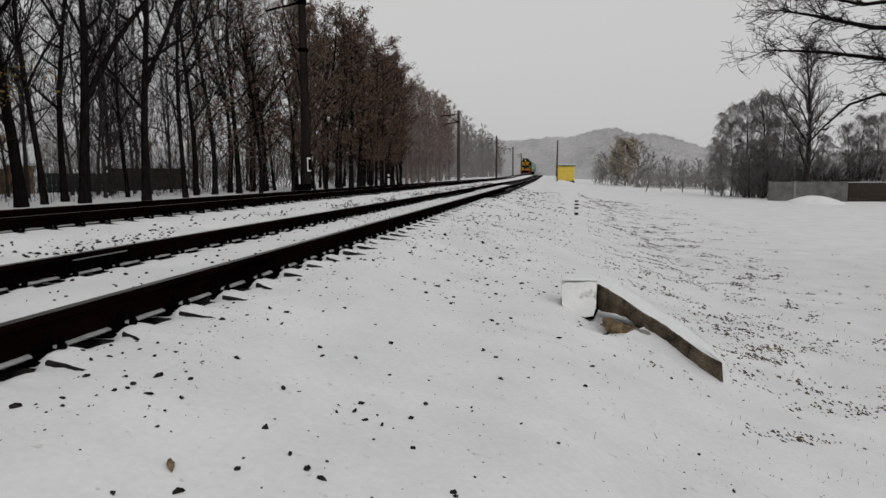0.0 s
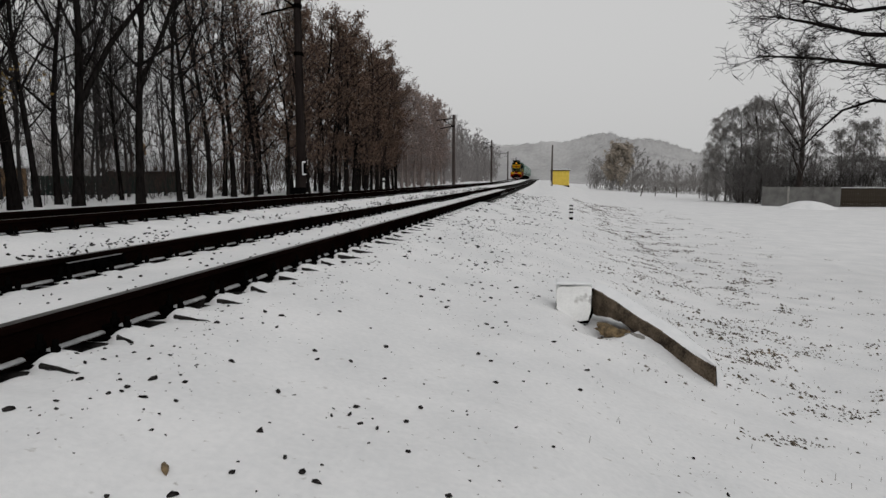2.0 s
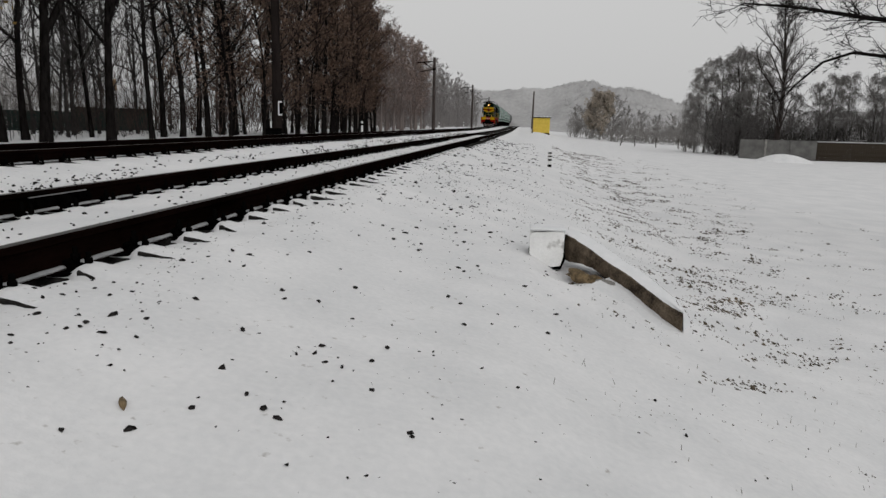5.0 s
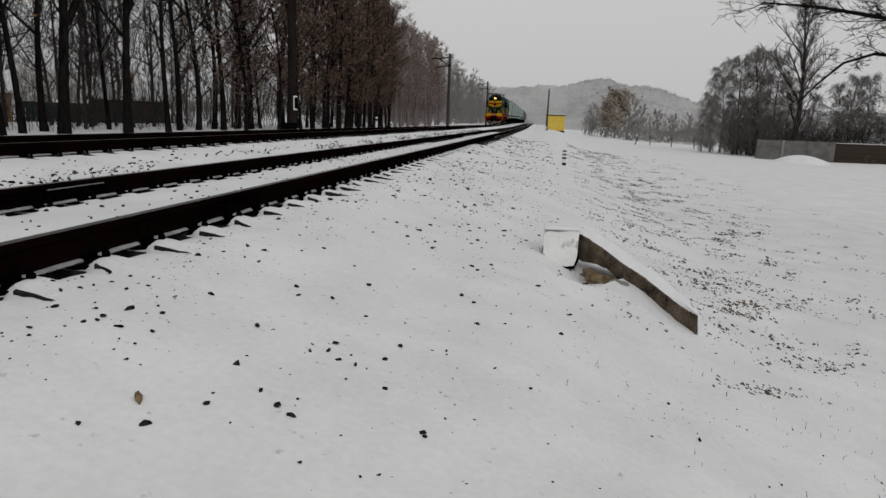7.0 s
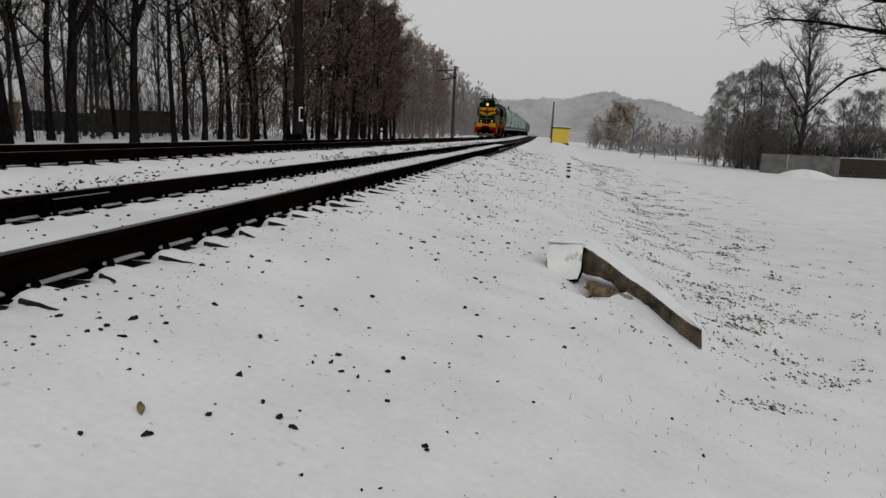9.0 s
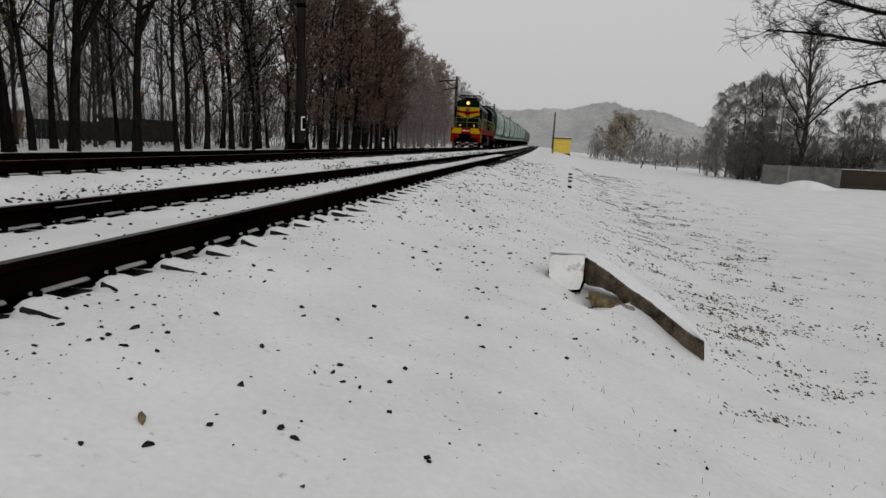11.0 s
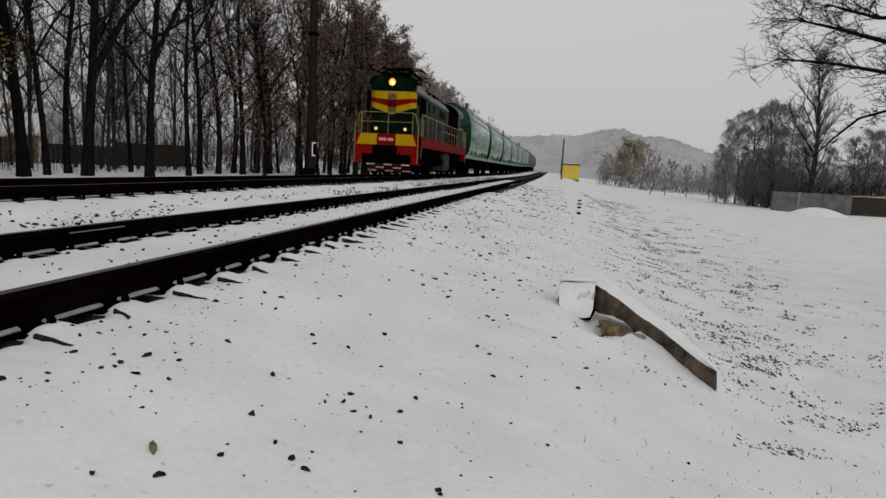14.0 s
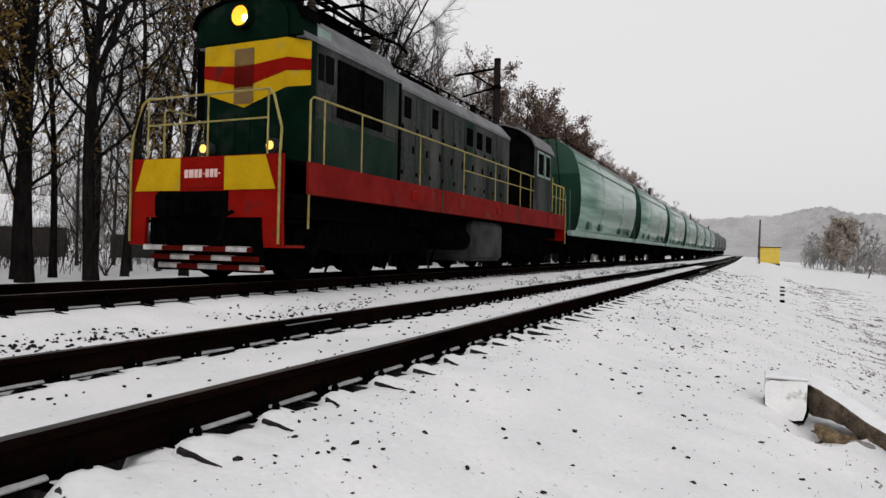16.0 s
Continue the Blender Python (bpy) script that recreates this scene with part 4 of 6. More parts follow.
def crown_tree(seed, height, girth, base=0.3, radius=3.0, primaries=24, seconds=7, twigs=8, rise=0.8, fork=0.0, leaves=0, leaf_mat=None, leaf=0.09,
               twig=TWIG, bark=BARK, thin=0.006, droop=0.0, sway=0.3, fine_len=(0.25, 0.75), spread=0.13, stout=0.013):
    """A wavering trunk with limbs that arch upwards and outwards and end in sprays of fine twigs."""
    g = random.Random(seed)
    wood, fine, ends = Shape(), Shape(), []

    def run(p, d, length, r0, r1, n, wob, up, sides, out):
        pts, v = [Vector(p)], Vector(d).normalized()
        for i in range(n):
            v = (v + Vector((g.gauss(0, wob), g.gauss(0, wob), g.gauss(0, wob) + up))).normalized()
            pts.append(pts[-1] + v * length / n)
        out.tube(pts, [r0 + (r1 - r0) * i / n for i in range(n + 1)], sides, False)
        return pts

    ph, n = g.uniform(0, 6.28), 12
    trunk = [Vector((sway * math.sin(ph + 4.2 * i / n) * (0.3 + i / n), sway * math.cos(ph * 1.7 + 3.4 * i / n) * (0.3 + i / n), -0.4 + (height + 0.4) * i / n)) for i in range(n + 1)]
    off = Vector((trunk[0].x, trunk[0].y, 0))
    trunk = [p - off for p in trunk]
    leaders = [(trunk, [girth * (1.45 if i == 0 else 1.06 - 0.98 * (i / n) ** 0.9) + 0.012 for i in range(n + 1)], base)]
    wood.tube(leaders[0][0], leaders[0][1], 9, False)
    if fork:
        i, a = int(fork * n), g.uniform(0, 6.28)
        r = leaders[0][1][i] * 0.85
        pts = run(trunk[i], (math.cos(a) * 0.55, math.sin(a) * 0.55, 1), (height - trunk[i].z) * 0.93, r, 0.014, 9, 0.06, 0.05, 7, wood)
        leaders.append((pts, [r + (0.014 - r) * k / 9 for k in range(10)], 0.22))
    for pts, rad, b in leaders:
        m, turn = len(pts) - 1, g.uniform(0, 6.28)
        for k in range(primaries if pts is trunk else primaries * 2 // 3):
            q = (k + g.random()) / (primaries if pts is trunk else primaries * 2 // 3)
            s = min(b + (1 - b) * q, 0.995)
            i = int(s * m)
            p = pts[i].lerp(pts[i + 1], s * m - i)
            turn += 2.4 + g.uniform(-0.5, 0.5)
            length = 1.25 * radius * (0.62 + 0.38 * min(1, q / 0.3)) * (1 - 0.82 * q) ** 0.75 * g.choice((0.6, 0.8, 0.95, 1.1, 1.35)) + 0.35
            r = min(0.68 * (rad[i] + (rad[i + 1] - rad[i]) * (s * m - i)), stout * length + 0.010)
            arm = run(p, (math.cos(turn), math.sin(turn), rise * g.uniform(0.45, 1.5)), length, r, thin * 1.4, 5, 0.15, 0.10, 4, wood)
            ends.append(arm[-1])
            for c in range(seconds):
                f = 0.22 + 0.76 * (c + g.random()) / seconds
                j = min(int(f * 5), 4)
                d = (arm[j + 1] - arm[j]).normalized()
                w = d.cross(Vector((g.gauss(0, 1), g.gauss(0, 1), g.gauss(0, 1)))).normalized()
                sub = run(arm[j].lerp(arm[j + 1], f * 5 - j), d * 0.75 + w * g.uniform(0.5, 0.9) + Vector((0, 0, 0.22 - droop * 0.3)), length * g.uniform(0.26, 0.5) * (1.15 - 0.5 * f) + 0.15, max(r * 0.42, thin * 1.5), thin, 2, 0.22, 0.06 - droop * 0.22, 3, fine)
                ends.append(sub[-1])
                for e in range(twigs):
                    t = g.random()
                    h = min(int(t * 2), 1)
                    o = sub[h].lerp(sub[h + 1], t * 2 - h)
                    d2 = (sub[h + 1] - sub[h]).normalized() * 0.8 + Vector((g.gauss(0, 0.55), g.gauss(0, 0.55), g.gauss(0, 0.45) + 0.15 - droop))
                    l = g.uniform(*fine_len)
                    tip = o + d2.normalized() * l + Vector((0, 0, -droop * 0.35 * l))
                    u = (tip - o).cross(Vector((0.3, 0.5, 0.8))).normalized() * thin
                    v = (tip - o).normalized().cross(u)
                    fine.add([tuple(o + u), tuple(o - u * 0.5 + v * 0.87), tuple(o - u * 0.5 - v * 0.87), tuple(tip)], [(0, 1, 3), (1, 2, 3), (2, 0, 3)])
                    ends.append(tip if e % 2 else o.lerp(tip, 0.6))
    ms = [wood.mesh("trunk", bark, True), fine.mesh("crown", twig, False)]
    if leaves:
        lv = Shape()
        for k in range(leaves):
            t = g.choice(ends) + Vector((g.gauss(0, spread), g.gauss(0, spread), g.gauss(0, spread)))
            u = Vector((g.uniform(-1, 1), g.uniform(-1, 1), g.uniform(-1, 1))).normalized()
            w = u.cross(Vector((g.uniform(-1, 1), g.uniform(-1, 1), g.uniform(-1, 1)))).normalized()
            z = leaf * g.uniform(0.5, 1.3)
            lv.add([tuple(t - u * z), tuple(t + w * z * 0.55), tuple(t + u * z), tuple(t - w * z * 0.55)], [(0, 1, 2, 3)])
        ms.append(lv.mesh("leaves", leaf_mat, False))
    return ms


BARE = "tall bare dark-barked deciduous tree in snow"
tall = [crown_tree(3, 19, 0.20, 0.22, 4.6, 20, 9, 11, 1.15, 0.34, stout=0.015, sway=0.7, fine_len=(0.3, 0.9)), crown_tree(8, 18, 0.165, 0.26, 4.0, 21, 9, 11, 1.0, 0.5, stout=0.014, sway=0.6, fine_len=(0.3, 0.9)),
        crown_tree(15, 20, 0.23, 0.2, 5.0, 20, 9, 11, 1.05, 0.27, stout=0.015, sway=0.7, fine_len=(0.3, 0.9)), crown_tree(22, 17, 0.13, 0.22, 3.5, 21, 9, 10, 1.1, stout=0.013, sway=0.6, fine_len=(0.3, 0.9))]
olive = crown_tree(37, 16, 0.17, 0.16, 3.4, 20, 8, 9, 1.0, 0.3, stout=0.018, leaves=6500, leaf_mat=LEAF_OLIVE, leaf=0.085)
deep = [crown_tree(41, 17, 0.115, 0.14, 3.8, 20, 7, 7, 1.0, bark=TWIG_DIM, thin=0.012, stout=0.014, twig=TWIG_DIM, sway=0.5), crown_tree(47, 17, 0.125, 0.16, 4.0, 19, 7, 6, 0.9, 0.3, bark=TWIG_DIM, thin=0.012, stout=0.014, twig=TWIG_DIM, sway=0.5)]
edge = [crown_tree(51, 16, 0.18, 0.14, 3.1, 25, 7, 6, 0.8, sway=0.7,  twig=TWIG_BROWN, bark=BARK, thin=0.012, leaves=1900, leaf_mat=LEAF_OAK, leaf=0.10),
        crown_tree(57, 16, 0.13, 0.12, 2.7, 25, 7, 6, 0.9, sway=0.8,  twig=TWIG_BROWN, bark=BARK, thin=0.012, leaves=900, leaf_mat=LEAF_OAK, leaf=0.10)]
oak = crown_tree(31, 16, 0.24, 0.14, 3.3, 26, 7, 6, 0.7, twig=TWIG_BROWN, bark=BARK, thin=0.012, leaves=5200, leaf_mat=LEAF_OAK, leaf=0.13, spread=0.2)
# Paler copies of the wood's trees: distance haze put into their colour.
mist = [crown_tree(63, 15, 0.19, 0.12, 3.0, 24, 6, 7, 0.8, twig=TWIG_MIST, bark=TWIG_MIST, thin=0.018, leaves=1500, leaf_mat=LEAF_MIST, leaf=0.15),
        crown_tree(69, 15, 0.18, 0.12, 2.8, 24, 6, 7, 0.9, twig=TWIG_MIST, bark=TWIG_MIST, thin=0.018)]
haze = [crown_tree(61, 15, 0.2, 0.1, 3.0, 22, 6, 5, 0.8, twig=TWIG_FAR_HAZE, bark=TWIG_FAR_HAZE, thin=0.028), crown_tree(67, 14.5, 0.18, 0.1, 2.9, 22, 6, 5, 0.9, twig=TWIG_FAR_HAZE, bark=TWIG_FAR_HAZE, thin=0.028)]
bush = tree_meshes(71, 5.0, 0.05, 0.04, 7, 2, 3, (3, 5), splay=0.9, end=0.006, twig=TWIG_BROWN)
bush_grey = tree_meshes(73, 5.0, 0.05, 0.04, 7, 2, 3, (3, 5), splay=0.9, end=0.010, twig=TWIG_YARD)
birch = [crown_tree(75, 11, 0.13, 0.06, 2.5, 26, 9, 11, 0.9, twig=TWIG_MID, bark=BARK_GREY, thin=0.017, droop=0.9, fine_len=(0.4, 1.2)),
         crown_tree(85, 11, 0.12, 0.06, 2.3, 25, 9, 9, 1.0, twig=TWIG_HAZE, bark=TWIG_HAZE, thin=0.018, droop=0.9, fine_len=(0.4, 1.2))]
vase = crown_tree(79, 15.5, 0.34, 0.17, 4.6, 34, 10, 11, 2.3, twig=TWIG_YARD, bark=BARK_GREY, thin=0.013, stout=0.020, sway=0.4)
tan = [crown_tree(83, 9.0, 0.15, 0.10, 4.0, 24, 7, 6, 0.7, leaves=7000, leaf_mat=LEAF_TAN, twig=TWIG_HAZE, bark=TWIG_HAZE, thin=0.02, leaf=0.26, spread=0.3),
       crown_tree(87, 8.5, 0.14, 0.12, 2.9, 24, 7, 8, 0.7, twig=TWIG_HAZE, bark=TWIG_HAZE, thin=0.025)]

g = random.Random(77)
near_trees = [(-18.2, 13.8, 2, 0.95), (-20.0, 16.0, 3, 0.9), (-22.5, 19.5, 1, 1.0), (-17.6, 15.7, 0, 1.0), (-19.2, 18.3, 3, 1.0), (-19.9, 25.9, 2, 1.0), (-21.1, 28.7, 3, 1.05),
              (-22.7, 32.1, 1, 1.0), (-20.1, 30.1, 2, 1.05), (-24.2, 39.7, 3, 0.9), (-18.9, 33.4, 0, 1.05), (-19.6, 38.6, 1, 0.9), (-20.9, 42.2, 1, 1.0), (-20.4, 47.5, 0, 0.95), (-21.9, 53.0, 2, 0.95),
              (-24.2, 25.2, 1, 0.9), (-17.5, 9.5, 1, 1.0), (-19.5, 6.0, 0, 1.0)]
for x, y, k, s in near_trees:
    plant(tall[k], x, y, g.uniform(0, 360), s, BARE, "trees along the line")
for x, y, s in ((-18.3, 20.4, 0.95), (-19.8, 14.6, 1.0), (-23.2, 22.0, 0.6), (-17.3, 11.8, 0.95), (-21.5, 12.2, 0.9)):
    plant(olive, x, y, g.uniform(0, 360), s, "thin tree keeping withered ochre leaves", "trees along the line")
for x, y, s in ((-18.6, 56, 1.02), (-17.9, 68, 1.04), (-18.3, 72.5, 1.0), (-17.9, 81, 1.02), (-18.5, 89, 0.97)):
    plant(oak, x, y, g.uniform(0, 360), s, "broad tree with dry reddish brown leaves", "trees along the line")
for i in range(46):                                        # the dense front of the wood, further along
    y = 45 + 52 * (i / 46) ** 0.82 + g.uniform(-0.6, 0.6)
    x = (-18.2 if i % 2 else -21.2) + g.uniform(-0.8, 0.6)
    plant(g.choice(edge), x, y, g.uniform(0, 360), g.uniform(0.93, 1.06), "slender bare brownish tree at the edge of a wood", "trees of the wood")
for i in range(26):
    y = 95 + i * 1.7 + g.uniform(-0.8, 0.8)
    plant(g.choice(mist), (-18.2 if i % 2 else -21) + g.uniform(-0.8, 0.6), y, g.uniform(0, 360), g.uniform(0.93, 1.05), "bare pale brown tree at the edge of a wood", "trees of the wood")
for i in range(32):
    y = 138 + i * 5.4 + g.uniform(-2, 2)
    plant(g.choice(haze), -18 - 5 * g.random(), y, g.uniform(0, 360), g.uniform(0.95, 1.06), "bare tree with twigs paled for the mist", "trees of the wood")
for i in range(31):                                        # deeper rows behind the first trees
    y = 4 + i * 2.3 + g.uniform(-2, 2)
    plant(g.choice(deep), -24 - 14 * g.random(), y, g.uniform(0, 360), g.uniform(0.7, 1.0), "bare tree deep in the wood", "trees of the wood")
for i in range(8):                                         # a denser stand before the yards
    plant(g.choice(deep), -25 - 12 * g.random(), 34 + i * 3.2 + g.uniform(-1, 1), g.uniform(0, 360), g.uniform(0.85, 1.05), "bare tree deep in the wood", "trees of the wood")
for i in range(50):
    y = 8 + i * 2.0 + g.uniform(-2, 2)
    plant(bush, -20 - 20 * g.random(), y, g.uniform(0, 360), g.uniform(0.3, 0.8), "leafless brown undergrowth bush in snow", "undergrowth bushes", "bush")

# the right-hand side
plant(vase, 27.9, 73.8, 40, 0.98, "spreading bare tree behind a concrete wall", "trees right of the line")
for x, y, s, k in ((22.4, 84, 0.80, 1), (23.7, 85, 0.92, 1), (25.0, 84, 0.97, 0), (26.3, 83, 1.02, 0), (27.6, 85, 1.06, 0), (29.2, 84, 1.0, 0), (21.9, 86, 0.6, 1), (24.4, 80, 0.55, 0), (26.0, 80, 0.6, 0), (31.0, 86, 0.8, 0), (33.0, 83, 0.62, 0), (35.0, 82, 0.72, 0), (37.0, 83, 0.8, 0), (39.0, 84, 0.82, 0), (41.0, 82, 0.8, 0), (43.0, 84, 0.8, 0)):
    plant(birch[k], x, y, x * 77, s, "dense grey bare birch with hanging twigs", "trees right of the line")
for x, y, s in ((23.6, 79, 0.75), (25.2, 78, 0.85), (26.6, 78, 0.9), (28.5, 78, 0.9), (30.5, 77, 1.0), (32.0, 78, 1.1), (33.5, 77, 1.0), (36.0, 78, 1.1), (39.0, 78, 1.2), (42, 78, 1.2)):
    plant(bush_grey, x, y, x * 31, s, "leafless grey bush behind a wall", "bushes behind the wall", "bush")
plant(tan[0], 16.3, 131, 10, 0.84, "round tree with tan leaves paled for the mist", "trees right of the line")
plant(tan[1], 18.9, 134, 80, 0.95, "round bare tree paled for the mist", "trees right of the line")
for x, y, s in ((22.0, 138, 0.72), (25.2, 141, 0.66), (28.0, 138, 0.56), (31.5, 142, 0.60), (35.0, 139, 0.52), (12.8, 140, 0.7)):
    plant(tan[1], x, y, x * 61, s, "round bare tree paled for the mist", "trees right of the line")


def build_overhang():
    """A bare tree beside the slope whose low limbs reach over it."""
    g = random.Random(19)
    x, y = 13.3, 13.4
    z = land(x, y)
    t = thing("tree", "bare tree with long low limbs over the slope", "tree", "trees right of the line", at=pose(x, y, z))
    out, tips = (Shape(), Shape()), []
    out[0].tube([(0, 0, -0.4), (0.05, 0, 1.2), (0.0, 0.1, 3), (0.2, 0.1, 6), (0.1, 0.2, 10)], [0.36, 0.30, 0.27, 0.2, 0.09], 10, False)
    rows = [([(0, 0, 4.0), (-2.5, -0.1, 4.2), (-5.1, -0.2, 4.40), (-6.2, -0.2, 4.57), (-7.2, -0.3, 4.62)], 0.066),
            ([(0, 0.1, 4.6), (-3.0, 0.2, 4.9), (-5.2, 0.3, 5.05), (-6.2, 0.3, 5.30), (-6.8, 0.3, 5.42)], 0.07),
            ([(0, 0, 3.0), (-3.0, 0.0, 3.6), (-5.1, 0.1, 3.85), (-5.6, 0.1, 3.68), (-6.0, 0.1, 3.30), (-6.3, 0.1, 2.95)], 0.046),
            ([(0, 0.1, 5.6), (-3.0, 0.1, 5.65), (-5.6, -0.2, 5.35), (-6.5, -0.3, 5.55)], 0.07),
            ([(0.1, 0.1, 7), (-2.5, 0.6, 7.2), (-5.0, 0.9, 6.6), (-6.2, 0.9, 6.4)], 0.07)]
    for pts, r in rows:
        pts = [Vector(p) for p in pts]
        out[0].tube(pts, [r * (1 - 0.8 * i / (len(pts) - 1)) for i in range(len(pts))], 6, False)
        for i in range(1, len(pts)):
            for k in range(12 if r > 0.05 or i < 3 else 4):
                b = pts[i - 1].lerp(pts[i], g.random())
                d = (pts[i] - pts[i - 1]).normalized() * g.uniform(0.5, 1.0) + Vector((g.uniform(-0.4, 0.2), g.uniform(-0.8, 0.8), g.uniform(-0.45, 1.0)))
                limb(out, g, b, d, g.uniform(0.3, 0.85) * (1 if r > 0.05 or i < 3 else 0.4), r * 0.30 * (1.15 - 0.16 * i), 2, 0.75, 0.3, tips, 1.3, (4, 6), 0.003)
    part("trunk", out[0], BARK, t, smooth=True)
    part("crown", out[1], TWIG, t)


build_overhang()


def thicket(name, label, mat, seed, n, xs, ys, height, r, base=land, size=(0.8, 3.2)):
    """Countless thin bare stems and twigs, uneven along the top."""
    g = random.Random(seed)
    s = Shape()
    for i in range(n):
        x, y = g.uniform(*xs), g.uniform(*ys)
        top = height * (0.80 + 0.35 * noise.noise((x * 0.11, y * 0.11, seed)) + 0.16 * noise.noise((x * 0.5, y * 0.5, seed + 3)))
        q = g.random() ** 0.85
        z = base(x, y) + q * top * 0.9 - 0.2
        length = g.uniform(*size) * (1.15 - 0.55 * q)
        tilt, a = abs(g.gauss(0, 0.42)) + 0.05, g.uniform(0, 6.283)
        dx, dy, dz = math.sin(tilt) * math.cos(a) * length, math.sin(tilt) * math.sin(a) * length, math.cos(tilt) * length
        w = r * (1.3 - 0.8 * q) * g.uniform(0.6, 1.3)
        m = (x + dx * 0.5 + g.gauss(0, 0.08) * length, y + dy * 0.5, z + dz * 0.55)
        ring = [(w * math.cos(t), w * math.sin(t)) for t in (0.3, 2.4, 4.5)]
        s.add([(x + a, y + b, z) for a, b in ring] + [(m[0] + a * 0.75, m[1] + b * 0.75, m[2]) for a, b in ring] + [(x + dx, y + dy, z + dz)],
              [(0, 1, 4, 3), (1, 2, 5, 4), (2, 0, 3, 5), (3, 4, 6), (4, 5, 6), (5, 3, 6)])
    return tagged(part(name, s, mat), label, "thicket", kind="stuff")


thicket("wood_thicket", "grey twigs of the wood behind the yards", TWIG_YARD, 101, 13000, (-100, -64), (-14, 125), 21, 0.05)
thicket("wood_thicket", "orchard twigs behind the houses, paled for the mist", TWIG_HAZE, 113, 5500, (-84, -60), (4, 100), 9.5, 0.07)
thicket("wood_thicket", "fine dark twigs among the tall trees", TWIG_DIM, 106, 4400, (-40, -23), (30, 68), 13, 0.012, base=lambda x, y: land(x, y) + 5.0, size=(0.7, 2.2))
thicket("wood_thicket", "brownish stems and twigs inside the wood", TWIG_BROWN, 102, 3000, (-33, -19.5), (47, 94), 8.0, 0.030)
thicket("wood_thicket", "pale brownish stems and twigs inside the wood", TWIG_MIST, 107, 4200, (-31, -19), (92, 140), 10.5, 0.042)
thicket("wood_thicket", "twigs of the wood further along the line, paled for the mist", TWIG_FAR_HAZE, 103, 6000, (-27, -17), (136, 310), 11.0, 0.06)
thicket("undergrowth", "shaggy dark bushes beside the yards", TWIG_DIM, 109, 900, (-33, -28), (17, 24), 4.0, 0.02, size=(0.5, 1.6))
thicket("undergrowth", "low dark undergrowth between the trunks", TWIG_DIM, 104, 2600, (-40, -22), (2, 60), 1.4, 0.014, size=(0.4, 1.3))
thicket("yard_thicket", "dense grey twigs behind the yard wall", TWIG_DIM, 105, 3600, (28.0, 46), (76, 86), 5.6, 0.030, size=(0.6, 1.8))
thicket("yard_thicket", "grey twigs of the shrubs at the end of the yards", TWIG_YARD, 108, 1800, (23.6, 28.4), (79, 85), 5.4, 0.026, size=(0.6, 1.8))
thicket("undergrowth", "thin bare saplings and shrubs beside the yards", TWIG_DIM, 111, 5000, (-44, -23), (0, 62), 6.5, 0.012, size=(0.5, 1.7))
thicket("far_shrubs", "shrubs and orchard trees beyond the field, paled for the mist", TWIG_HAZE, 112, 4200, (11, 48), (133, 146), 6.0, 0.05, size=(0.6, 1.8))
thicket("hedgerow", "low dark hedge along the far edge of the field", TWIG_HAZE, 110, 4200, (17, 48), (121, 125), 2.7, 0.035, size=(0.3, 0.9))


